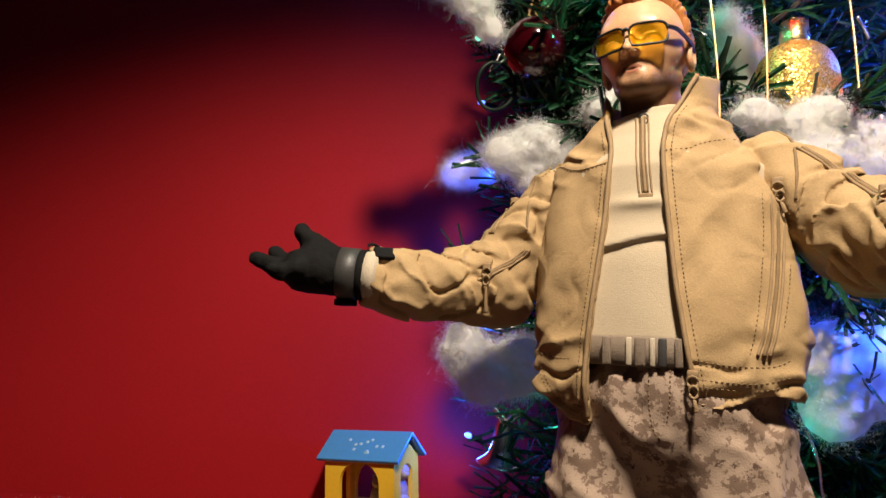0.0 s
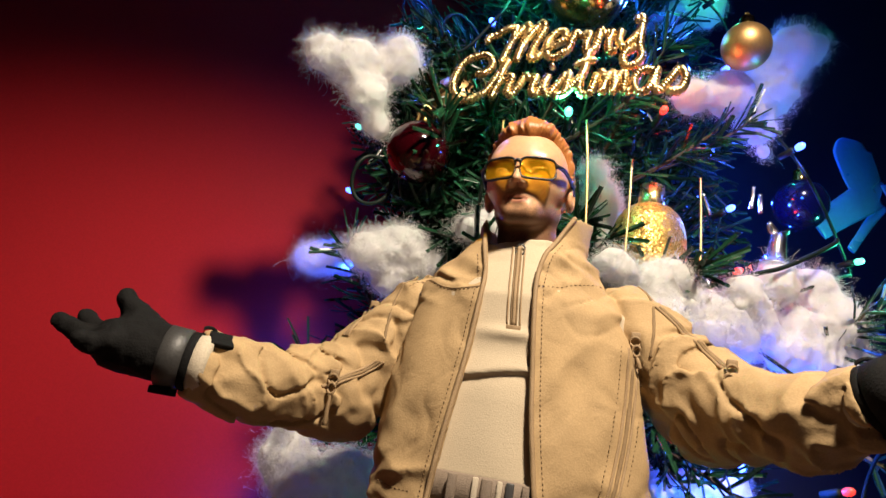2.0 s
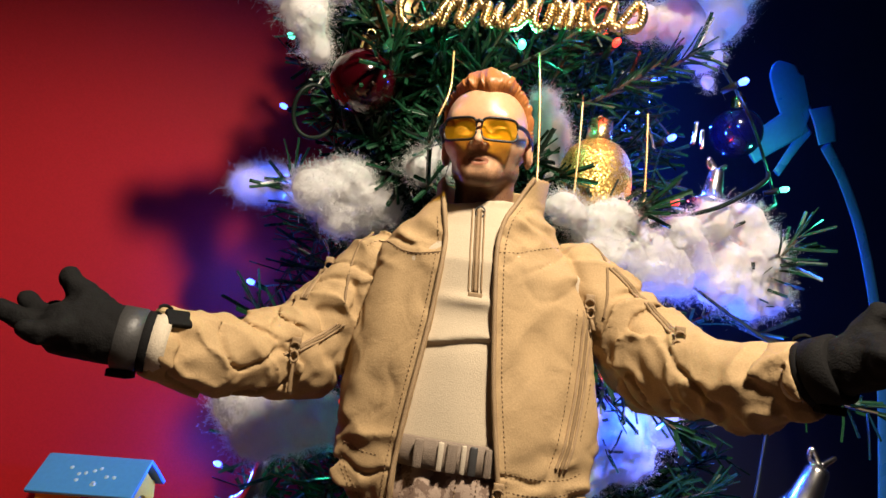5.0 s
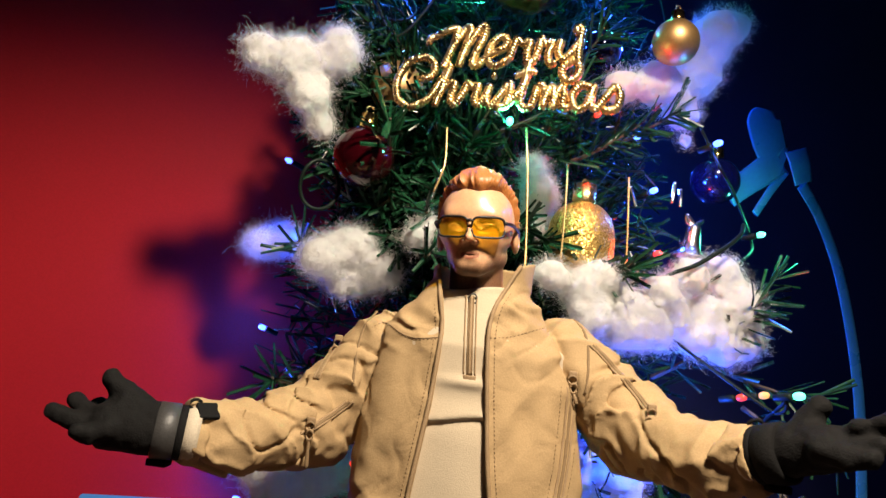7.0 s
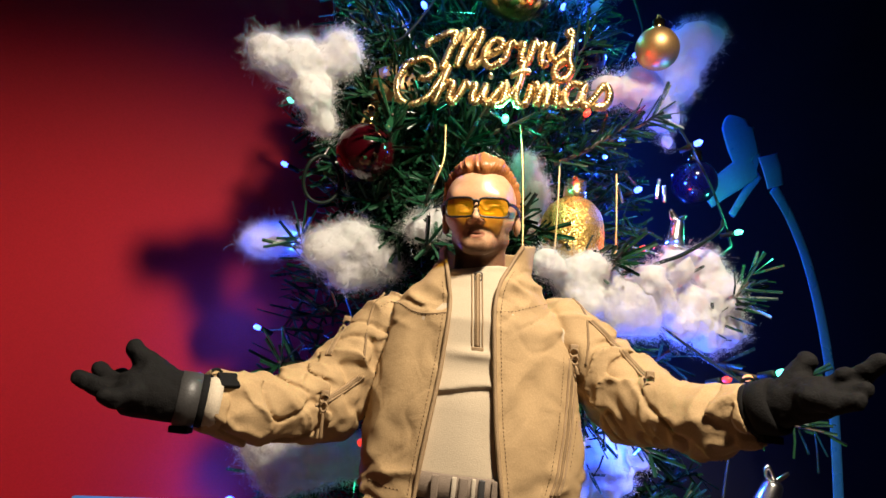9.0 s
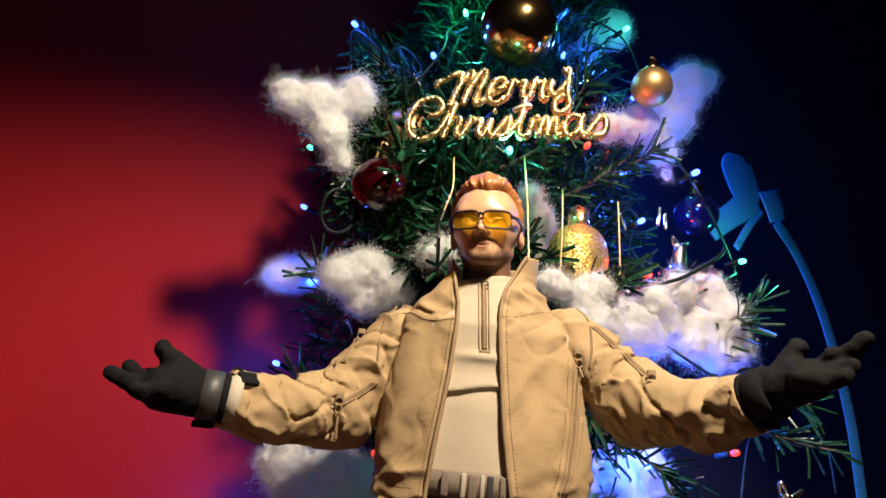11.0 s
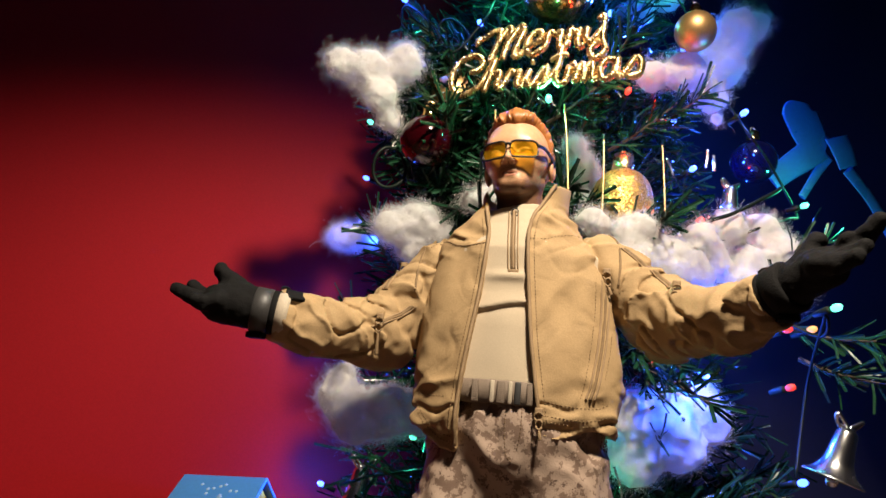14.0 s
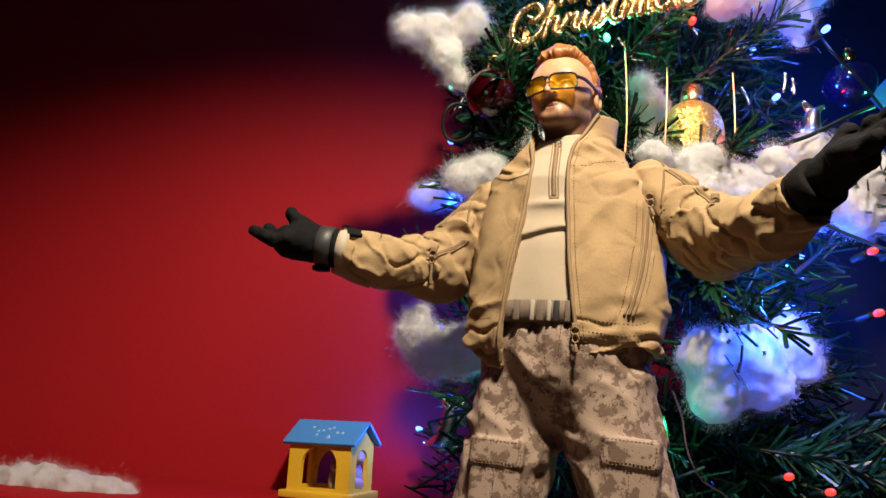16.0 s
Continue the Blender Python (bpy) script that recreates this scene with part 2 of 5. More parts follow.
def tube(points, r, sides=6, closed=False, rope=0.0, turns=0.0):
    """A swept tube; rope squashes its section and twists it along the way."""
    p = np.asarray(points, float)
    n = len(p)
    d = np.gradient(p, axis=0) if not closed else np.roll(p, -1, 0) - np.roll(p, 1, 0)
    d /= np.linalg.norm(d, axis=1)[:, None] + 1e-9
    up = np.array([0.0, 0.0, 1.0]) if abs(d[:, 2]).mean() < 0.8 else np.array([1.0, 0.0, 0.0])
    u = np.cross(d, up)
    u /= np.linalg.norm(u, axis=1)[:, None] + 1e-9
    w = np.cross(d, u)
    a = np.arange(sides) * 2 * math.pi / sides
    rr = np.broadcast_to(np.asarray(r, float), (n,))
    run = np.concatenate([[0], np.cumsum(np.linalg.norm(np.diff(p, axis=0), axis=1))])
    ang = a[None] + (run * turns * 2 * math.pi)[:, None]
    rad = rr[:, None] * (1 + rope * np.cos(2 * a))[None]
    v = p[:, None] + rad[..., None] * (np.cos(ang)[..., None] * u[:, None] + np.sin(ang)[..., None] * w[:, None])
    i, j = np.meshgrid(np.arange(n if closed else n - 1), np.arange(sides), indexing="ij")
    i2, j2 = (i + 1) % n, (j + 1) % sides
    f = np.stack([i * sides + j, i * sides + j2, i2 * sides + j2, i2 * sides + j], -1).reshape(-1, 4)
    v = v.reshape(-1, 3)
    if not closed:
        k = len(v)
        v = np.concatenate([v, p[:1], p[-1:]])
        e = (n - 1) * sides
        caps = [[k, (q + 2) % sides, (q + 1) % sides, q] for q in range(0, sides, 2)]
        caps += [[k + 1, e + q, e + (q + 1) % sides, e + (q + 2) % sides] for q in range(0, sides, 2)]
        f = np.concatenate([f, caps])
    return v, f


def smooth_path(points, per=8, closed=False):
    """Catmull-Rom curve through points."""
    p = np.asarray(points, float)
    if closed:
        q = np.concatenate([p[-1:], p, p[:2]])
    else:
        q = np.concatenate([2 * p[:1] - p[1:2], p, 2 * p[-1:] - p[-2:-1]])
    t = (np.arange(per) / per)[:, None]
    out = []
    for k in range(1, len(q) - 2):
        a, b, c, d = q[k - 1], q[k], q[k + 1], q[k + 2]
        out.append(0.5 * (2 * b + (c - a) * t + (2 * a - 5 * b + 4 * c - d) * t ** 2 + (3 * b - a - 3 * c + d) * t ** 3))
    if not closed:
        out.append(p[-1:])
    return np.concatenate(out)


def lathe(profile, sides=32):
    """Turned about z: profile of (radius, height)."""
    pr = np.asarray(profile, float)
    a = np.arange(sides) * 2 * math.pi / sides
    v = np.stack([pr[:, None, 0] * np.cos(a), pr[:, None, 0] * np.sin(a), np.broadcast_to(pr[:, None, 1], (len(pr), sides))], -1).reshape(-1, 3)
    i, j = np.meshgrid(np.arange(len(pr) - 1), np.arange(sides), indexing="ij")
    f = np.stack([i * sides + j, i * sides + (j + 1) % sides, (i + 1) * sides + (j + 1) % sides, (i + 1) * sides + j], -1).reshape(-1, 4)
    return v, f


def ball_profile(r, n=18, lo=-1.0, hi=1.0):
    return [(max(1e-5, r * math.cos(a)), r * math.sin(a)) for a in (math.pi / 2 * (lo + (hi - lo) * k / n) for k in range(n + 1))]


def box(cx, cy, cz, hx, hy, hz, b=0.0):
    """A box with chamfered edges, all in quads."""
    me = bmesh.new()
    bmesh.ops.create_cube(me, size=2.0)
    bmesh.ops.scale(me, vec=(hx, hy, hz), verts=me.verts)
    if b:
        bmesh.ops.bevel(me, geom=list(me.edges), offset=b, segments=2, affect="EDGES", profile=0.5)
    bmesh.ops.translate(me, vec=(cx, cy, cz), verts=me.verts)
    me.verts.index_update()
    v = [tuple(q.co) for q in me.verts]
    f = []
    for q in me.faces:
        ids = [w.index for w in q.verts]
        f.append(ids if len(ids) == 4 else [*ids, ids[0]][:4] if len(ids) == 3 else ids[:4])
    me.free()
    return v, f


def moved(vf, m):
    v = np.asarray(vf[0], float)
    a = np.array(m)
    return v @ a[:3, :3].T + a[:3, 3], vf[1]


def quads_mesh(name, parts, smooth=True):
    s = Soup()
    for vf, mat in parts:
        s.put(*vf, mat)
    me = s.mesh(name, smooth)
    bm = bmesh.new()
    bm.from_mesh(me)
    bmesh.ops.dissolve_degenerate(bm, dist=1e-7, edges=bm.edges)
    bm.to_mesh(me)
    bm.free()
    return me


def part(name, me, parent, label=""):
    ob = new(name, me)
    ob.parent = parent
    return tagged(ob, label)


def thing(name, label, category, m=None, group="", kind=""):
    ob = new(name)
    ob.empty_display_size = 0.01
    if m is not None:
        ob.matrix_world = m
    return tagged(ob, label, category, group, kind)


def surface_nets(f, lo, h):
    """Quads of the zero surface of a sampled distance field."""
    s = f < 0
    shape = np.array(f.shape) - 1
    total = int(np.prod(shape))
    acc, cnt = np.zeros((3, total)), np.zeros(total)
    edges = []
    for ax in range(3):
        a = [slice(None)] * 3
        b = [slice(None)] * 3
        a[ax], b[ax] = slice(0, -1), slice(1, None)
        idx = np.argwhere(s[tuple(a)] != s[tuple(b)])
        va, vb = f[tuple(a)][tuple(idx.T)], f[tuple(b)][tuple(idx.T)]
        pt = idx.astype(float)
        pt[:, ax] += va / (va - vb)
        u, w = (ax + 1) % 3, (ax + 2) % 3
        cells, good = [], np.ones(len(idx), bool)
        for du, dw in ((0, 0), (1, 0), (1, 1), (0, 1)):
            c = idx.copy()
            c[:, u] -= du
            c[:, w] -= dw
            ok = ((c >= 0) & (c < shape)).all(1)
            flat = np.where(ok, (c[:, 0] * shape[1] + c[:, 1]) * shape[2] + c[:, 2], 0)
            for k in range(3):
                acc[k] += np.bincount(flat[ok], pt[ok, k], total)
            cnt += np.bincount(flat[ok], minlength=total)
            cells.append(flat)
            good &= ok
        q = np.stack(cells, 1)
        flip = ~s[tuple(a)][tuple(idx.T)]
        q[flip] = q[flip][:, ::-1]
        edges.append(q[good])
    on = cnt > 0
    vid = np.cumsum(on) - 1
    v = (acc[:, on] / cnt[on]).T * h + np.asarray(lo)
    return v, vid[np.concatenate(edges)]


def grid(lo, hi, h):
    ax = [np.arange(a, b + h, h) for a, b in zip(lo, hi)]
    return np.meshgrid(*ax, indexing="ij")


def lattice(x, y, z, seed=0):
    """Smooth value noise in -1..1."""
    xi, yi, zi = np.floor(x).astype(np.int64), np.floor(y).astype(np.int64), np.floor(z).astype(np.int64)
    fx, fy, fz = x - xi, y - yi, z - zi
    fx, fy, fz = (q * q * (3 - 2 * q) for q in (fx, fy, fz))
    out = 0
    for a in (0, 1):
        for b in (0, 1):
            for c in (0, 1):
                hsh = ((xi + a) * 374761393 + (yi + b) * 668265263 + (zi + c) * 2147483647 + seed * 974711) & 0xFFFFFFFF
                hsh = ((hsh ^ (hsh >> 13)) * 1274126177) & 0xFFFFFFFF
                val = ((hsh ^ (hsh >> 16)) & 0xFFFF) / 32767.5 - 1
                out = out + val * (fx if a else 1 - fx) * (fy if b else 1 - fy) * (fz if c else 1 - fz)
    return out


def cone(g, a, b, ra, rb):
    a, b = np.asarray(a, float), np.asarray(b, float)
    d = b - a
    h = np.clip(((g[0] - a[0]) * d[0] + (g[1] - a[1]) * d[1] + (g[2] - a[2]) * d[2]) / (d @ d), 0, 1)
    return np.sqrt((g[0] - a[0] - h * d[0]) ** 2 + (g[1] - a[1] - h * d[1]) ** 2 + (g[2] - a[2] - h * d[2]) ** 2) - (ra + (rb - ra) * h)


def egg(g, c, r):
    k = np.sqrt(((g[0] - c[0]) / r[0]) ** 2 + ((g[1] - c[1]) / r[1]) ** 2 + ((g[2] - c[2]) / r[2]) ** 2)
    return (k - 1) * min(r)


def slab(g, c, r, rnd=0.001):
    q = [abs(g[k] - c[k]) - r[k] + rnd for k in range(3)]
    return np.sqrt(sum(np.maximum(k, 0) ** 2 for k in q)) + np.minimum(np.maximum(np.maximum(q[0], q[1]), q[2]), 0) - rnd


def smin(a, b, k):
    h = np.clip(0.5 + 0.5 * (b - a) / k, 0, 1)
    return b + (a - b) * h - k * h * (1 - h)


# ---- setting ----
def block(name, lo, hi, mat, label, category, bevel=0.002):
    c, h = [(a + b) / 2 for a, b in zip(lo, hi)], [(b - a) / 2 for a, b in zip(lo, hi)]
    ob = new(name, quads_mesh(name, [(box(0, 0, 0, *h, bevel), mat)], False))
    ob.location = c
    return tagged(ob, label, category, kind="structure")


WALL_Y = 0.495
block("wall_north", (-1.3, WALL_Y, -0.75), (0.290, WALL_Y + 0.05, 1.65), RED_WALL, "plain red painted wall behind the tree", "wall")
block("wall_east", (0.290, WALL_Y - 0.004, -0.75), (1.5, WALL_Y + 0.05, 1.65), DARK_PANEL, "dark backdrop beside the red wall, navy bulb glow put into its colour", "wall")
block("wall_south", (-1.3, -1.6, -0.75), (1.5, -1.55, 1.65), PLAIN_WALL, "dim painted wall of the room", "wall")
block("wall_west", (-1.35, -1.6, -0.75), (-1.3, WALL_Y + 0.05, 1.65), PLAIN_WALL, "dim painted side wall of the room", "wall")
block("wall_far_east", (1.5, -1.6, -0.75), (1.55, WALL_Y + 0.05, 1.65), PLAIN_WALL, "dim painted side wall of the room", "wall")
block("ceiling", (-1.35, -1.6, 1.65), (1.55, WALL_Y + 0.05, 1.7), PLAIN_WALL, "dim plain ceiling", "ceiling")
block("floor", (-1.35, -1.6, -0.8), (1.55, WALL_Y + 0.05, -0.75), PLAIN_WALL, "dim plain floor", "floor")
block("tabletop", (-0.6, -0.05, -0.04), (0.9, WALL_Y, 0.0), TABLE, "dark wooden surface under the tree", "table")
block("ledge", (-0.5, 0.37, 0.0), (0.03, WALL_Y, 0.05), RED_WALL, "low red ledge under the toy house", "ledge")


# ---- the figure: one mesh, turned to the left of the view, standing before the tree ----
def at(z, table):
    zs = [q[0] for q in table]
    return np.interp(z, zs, [q[1] for q in table])


WIDE = ((0.140, 0.0385), (0.152, 0.0405), (0.165, 0.0435), (0.180, 0.0450), (0.200, 0.0445), (0.222, 0.0425), (0.236, 0.0380), (0.246, 0.0292), (0.252, 0.0240), (0.258, 0.0200))
DEEP = ((0.140, 0.0260), (0.170, 0.0275), (0.190, 0.0270), (0.215, 0.0275), (0.232, 0.0250), (0.246, 0.0205), (0.258, 0.0170))
MIDY = ((0.140, -0.0080), (0.175, -0.0075), (0.215, -0.0035), (0.258, -0.0040))
ZIP_L = ((0.140, -0.0160), (0.152, -0.0163), (0.170, -0.0163), (0.190, -0.0142), (0.212, -0.0118), (0.238, -0.0102), (0.251, -0.0125), (0.262, -0.0152), (0.272, -0.0165))
ZIP_R = ((0.140, 0.0185), (0.156, 0.0166), (0.173, 0.0137), (0.1925, 0.0102), (0.2136, 0.0077), (0.238, 0.0052), (0.250, 0.0066), (0.262, 0.0120), (0.272, 0.0175))
ARM_L = ((-0.0355, 0.002, 0.2285), (-0.0600, -0.008, 0.1965), (-0.081, -0.036, 0.1925), (-0.0985, -0.0525, 0.1955))
ARM_R = ((0.0375, 0.002, 0.2335), (0.0665, -0.010, 0.2100), (0.086, -0.040, 0.2065), (0.0985, -0.0545, 0.2130))


def trunk(g, shrink=0.0):
    w, d, yc = at(g[2], WIDE) - shrink, at(g[2], DEEP) - shrink, at(g[2], MIDY)
    xc = np.interp(g[2], [0.14, 0.2, 0.25], [0.003, 0.001, 0.0])
    return (np.sqrt(((g[0] - xc) / w) ** 2 + ((g[1] - yc) / d) ** 2) - 1) * np.minimum(w, d)


def sleeve(g, arm, swell):
    s = cone(g, arm[0], arm[1], 0.0155, 0.0158 * swell)
    s = smin(s, cone(g, arm[1], arm[2], 0.0155 * swell, 0.0116), 0.006)
    return smin(s, cone(g, arm[2], arm[3], 0.0115, 0.0100), 0.004)


def folds(g, arm, seed):
    """Creases that run across a sleeve."""
    a, b = np.array(arm[0]), np.array(arm[3])
    d = (b - a) / np.linalg.norm(b - a)
    s = (g[0] - a[0]) * d[0] + (g[1] - a[1]) * d[1] + (g[2] - a[2]) * d[2]
    warp = lattice(g[0] * 80, g[1] * 80, g[2] * 80, seed) * 0.008
    n = lattice((s + warp) * 108, g[1] * 62 + g[2] * 50, g[2] * 62 - g[1] * 40, seed + 1)
    m = lattice((s - warp) * 85 + 5, g[1] * 55 - g[2] * 60, g[2] * 45 + g[1] * 50, seed + 5)
    return -0.0020 * np.exp(-(m / 0.12) ** 2) + 0.0017 * (1 - 2 * np.abs(n)) ** 2 * np.sign(1 - 2 * np.abs(n)) + 0.0005 * lattice(g[0] * 260, g[1] * 260, g[2] * 260, seed + 2)


def jacket_field():
    lo, hi, h = (-0.113, -0.078, 0.136), (0.117, 0.030, 0.280), 0.00085
    g = grid(lo, hi, h)
    body = trunk(g)
    near = np.abs(body) < 0.007
    q = tuple(k[near] for k in g)
    drape = 0.0008 * (1 - 2 * np.abs(lattice(q[0] * 50 - q[2] * 35, q[1] * 40, q[2] * 48 + q[0] * 30, 8))) + 0.0011 * lattice(q[0] * 75 + 7, q[1] * 60, q[2] * 38, 3) + 0.0009 * lattice(q[0] * 140, q[1] * 140, q[2] * 90, 4)
    drape -= 0.0003 * np.exp(-(lattice(q[0] * 42 + q[2] * 38 + 3, q[1] * 40, q[2] * 52 - q[0] * 44, 9) / 0.10) ** 2)
    low = np.clip((0.185 - q[2]) / 0.025, 0, 1)
    drape -= low * 0.0015 * np.exp(-(lattice(q[0] * 65 - q[2] * 80, q[1] * 60, q[2] * 110 + q[0] * 50, 10) / 0.14) ** 2)
    drape += low * 0.0017 * (1 - 2 * np.abs(lattice(q[0] * 70 + q[2] * 60, q[1] * 70, q[2] * 130 - q[0] * 30, 5)))
    top = np.clip((q[2] - 0.228) / 0.012, 0, 1)
    drape -= top * 0.0010 * np.exp(-(lattice(q[0] * 50 + q[2] * 70, q[1] * 50, q[2] * 120 - q[0] * 80, 12) / 0.13) ** 2)
    drape += top * 0.0014 * (1 - 2 * np.abs(lattice(q[0] * 60 - q[2] * 40, q[1] * 50, q[2] * 150 + q[0] * 70, 6)))
    puff = 0.0022 * np.exp(-((q[0] - 0.026) / 0.012) ** 2 - ((q[2] - 0.192) / 0.018) ** 2) + 0.0016 * np.exp(-((q[0] + 0.03) / 0.011) ** 2 - ((q[2] - 0.185) / 0.02) ** 2)
    body[near] -= drape + puff
    hem = 0.1585 - 0.0125 * np.clip((-g[0] - 0.006) / 0.012, 0, 1) * np.clip((g[0] + 0.036) / 0.012, 0, 1) + 0.0022 * np.sin(g[0] * 210) - 0.003 * np.clip((g[1] - 0) / 0.02, 0, 1)
    inner = body + 0.0028
    shell = np.maximum(np.maximum(body, hem - g[2]), g[2] - 0.2585)
    for arm, swell, seed in ((ARM_L, 1.0, 11), (ARM_R, 1.02, 21)):
        s = sleeve(g, arm, swell)
        near = np.abs(s) < 0.007
        s[near] -= folds(tuple(k[near] for k in g), arm, seed)
        a, b = np.array(arm[2]), np.array(arm[3])
        d = (b - a) / np.linalg.norm(b - a)
        along = (g[0] - b[0]) * d[0] + (g[1] - b[1]) * d[1] + (g[2] - b[2]) * d[2]
        s = np.maximum(s, along + (0.0052 if arm is ARM_L else 0.0035))
        seat = 0.0015 * np.exp(-((shell - s) / 0.0013) ** 2)
        shell = smin(shell, s, 0.0012) + seat
    # standing collar
    ang_w, ang_d = np.interp(g[2], [0.243, 0.256, 0.272], [0.0235, 0.0190, 0.0195]), np.interp(g[2], [0.243, 0.256, 0.272], [0.0195, 0.0165, 0.0175])
    ring = (np.sqrt(((g[0] - 0.0012) / (ang_w + 0.0012)) ** 2 + ((g[1] + 0.003) / ang_d) ** 2) - 1) * 0.017
    near = np.abs(ring) < 0.006
    q = tuple(k[near] for k in g)
    ring[near] -= 0.0012 * lattice(q[0] * 120, q[1] * 120, q[2] * 80, 7)
    top = 0.2662 + 0.20 * np.clip(g[0], -0.006, 0.02) + 0.0012 * np.sin(g[0] * 300)
    collar = np.maximum(np.maximum(np.abs(ring + 0.0012) - 0.0012, g[2] - top), 0.242 - g[2])
    shell = smin(shell, collar, 0.0025)
    shell = np.where(g[2] < 0.2560, np.maximum(shell, -np.maximum(inner, np.abs(g[0]) - 0.040)), np.maximum(shell, -(ring + 0.0024)))
    gap = np.maximum(np.maximum(at(g[2], ZIP_L) - g[0], g[0] - at(g[2], ZIP_R)), g[1] + 0.004)
    shell = np.maximum(shell, -gap)
    return shell, lo, h


def front_y(f, lo, h):
    """The front skin of a sampled shape: y for given x and z."""
    s = f < 0
    has = s.any(1)
    first = np.where(has, s.argmax(1), 1)
    ii, kk = np.meshgrid(np.arange(f.shape[0]), np.arange(f.shape[2]), indexing="ij")
    a, b = f[ii, np.maximum(first - 1, 0), kk], f[ii, first, kk]
    first = first - 1 + np.clip(a / np.where(a == b, 1, a - b), 0, 1)

    def find(x, z):
        i = np.clip(((np.asarray(x) - lo[0]) / h).round().astype(int), 0, f.shape[0] - 1)
        k = np.clip(((np.asarray(z) - lo[2]) / h).round().astype(int), 0, f.shape[2] - 1)
        y = np.where(has[i, k], first[i, k] * h + lo[1], np.nan)
        ok = ~np.isnan(y)
        return np.interp(np.arange(len(y)), np.arange(len(y))[ok], y[ok]) if ok.any() else np.full(len(y), -0.03)

    return find


def build_figure():
    s = Soup()
    f, lo, h = jacket_field()
    s.put(*surface_nets(f, lo, h), JACKET)
    skin = front_y(f, lo, h)

    def seam(path, r, mat, out=0.0, per=14, blur=3, sides=6):
        p = smooth_path([(x, 0, z) for x, z in path], per)
        y = skin(p[:, 0], p[:, 2])
        k = np.ones(blur * 2 + 1) / (blur * 2 + 1)
        y = np.convolve(np.pad(y, blur, "edge"), k, "valid")
        p[:, 1] = y - out
        s.put(*tube(p, r, sides), mat)
        return p

    def stitches(path, mat, r=0.00017, dash=0.0007, space=0.0008, find=None):
        p = smooth_path([(x, 0, z) for x, z in path], 40)
        run = np.concatenate([[0], np.cumsum(np.linalg.norm(np.diff(p, axis=0), axis=1))])
        y = np.convolve(np.pad((find or skin)(p[:, 0], p[:, 2]), 2, "edge"), np.ones(5) / 5, "valid")
        p[:, 1] = y - 0.00012
        at0 = 0.0
        while at0 + dash < run[-1]:
            q = np.stack([np.interp([at0, at0 + dash], run, p[:, k]) for k in range(3)], 1)
            s.put(*tube(q, r, 4), mat)
            at0 += dash + space

    def ladder(path, width, mat):
        """Zip teeth between two tapes."""
        for off in (-width, width):
            seam([(x + off, z) for x, z in path], 0.00055, SEAM, 0.0002)
        seam(path, 0.0007, mat, 0.0001)

    # front zips along the opening, with a row of stitches beside each
    zs = [0.150, 0.165, 0.18, 0.195, 0.21, 0.225, 0.24, 0.25, 0.258, 0.264]
    left = [(float(at(z, ZIP_L)) - 0.0009, z) for z in zs]
    right = [(float(at(z, ZIP_R)) + 0.0009, z) for z in [0.160, *zs[2:], 0.268]]
    seam(left, 0.0009, SEAM, 0.0003)
    seam(right, 0.0009, SEAM, 0.0003)
    stitches([(x - 0.0026, z) for x, z in left[:8]], THREAD)
    stitches([(x + 0.0026, z) for x, z in right[:8]], THREAD)
    # yoke seams, hem seam, chest pocket zip with its pull
    stitches([(-0.0115, 0.2365), (-0.020, 0.2352), (-0.026, 0.2358), (-0.032, 0.2385), (-0.037, 0.2395), (-0.041, 0.2370)], THREAD)
    seam([(-0.0115, 0.2370), (-0.020, 0.2357), (-0.026, 0.2363), (-0.032, 0.2390), (-0.037, 0.2400)], 0.0003, SEAM)
    stitches([(0.0070, 0.2390), (0.014, 0.2400), (0.022, 0.2430), (0.030, 0.2460)], THREAD)
    stitches([(0.0150, 0.1705), (0.022, 0.1695), (0.030, 0.1690), (0.038, 0.1695), (0.043, 0.172)], THREAD)
    stitches([(-0.036, 0.1700), (-0.030, 0.1690), (-0.022, 0.1690)], THREAD)
    for dz in (0.0, 0.0022):
        stitches([(0.0175, 0.1625 + dz), (0.026, 0.1620 + dz), (0.034, 0.1620 + dz), (0.042, 0.1640 + dz)], THREAD)
        stitches([(-0.0175, 0.1510 + dz), (-0.024, 0.1520 + dz), (-0.031, 0.1570 + dz), (-0.037, 0.1640 + dz)], THREAD)
    stitches([(0.0430, 0.2210), (0.0432, 0.208), (0.0425, 0.194), (0.0405, 0.180)], THREAD, r=0.00015)
    stitches([(0.0900, 0.2150), (0.0925, 0.2090), (0.0935, 0.2030)], THREAD)
    stitches([(-0.0880, 0.2010), (-0.0885, 0.1950), (-0.0870, 0.1880)], THREAD)
    ladder([(0.0395, 0.2240), (0.0398, 0.210), (0.0390, 0.195), (0.0370, 0.180), (0.0350, 0.1725)], 0.0016, THREAD)
    stitches([(0.0355, 0.2240), (0.0357, 0.210), (0.0347, 0.195), (0.0330, 0.180), (0.0312, 0.1725)], THREAD)
    # armhole seams
    seam([(-0.0415, 0.2440), (-0.0445, 0.2360), (-0.0448, 0.2260), (-0.0440, 0.2150)], 0.0006, THREAD, -0.0002)
    seam([(0.0405, 0.2500), (0.0445, 0.2440), (0.0455, 0.2330), (0.0450, 0.2220)], 0.0006, THREAD, -0.0002)
    # sleeve zips
    ladder([(-0.0445, 0.2080), (-0.0490, 0.2035), (-0.0540, 0.1990), (-0.0580, 0.1955)], 0.0012, THREAD)
    ladder([(0.0470, 0.2405), (0.0520, 0.2365), (0.0580, 0.2305), (0.0640, 0.2240), (0.0665, 0.2200)], 0.0012, THREAD)
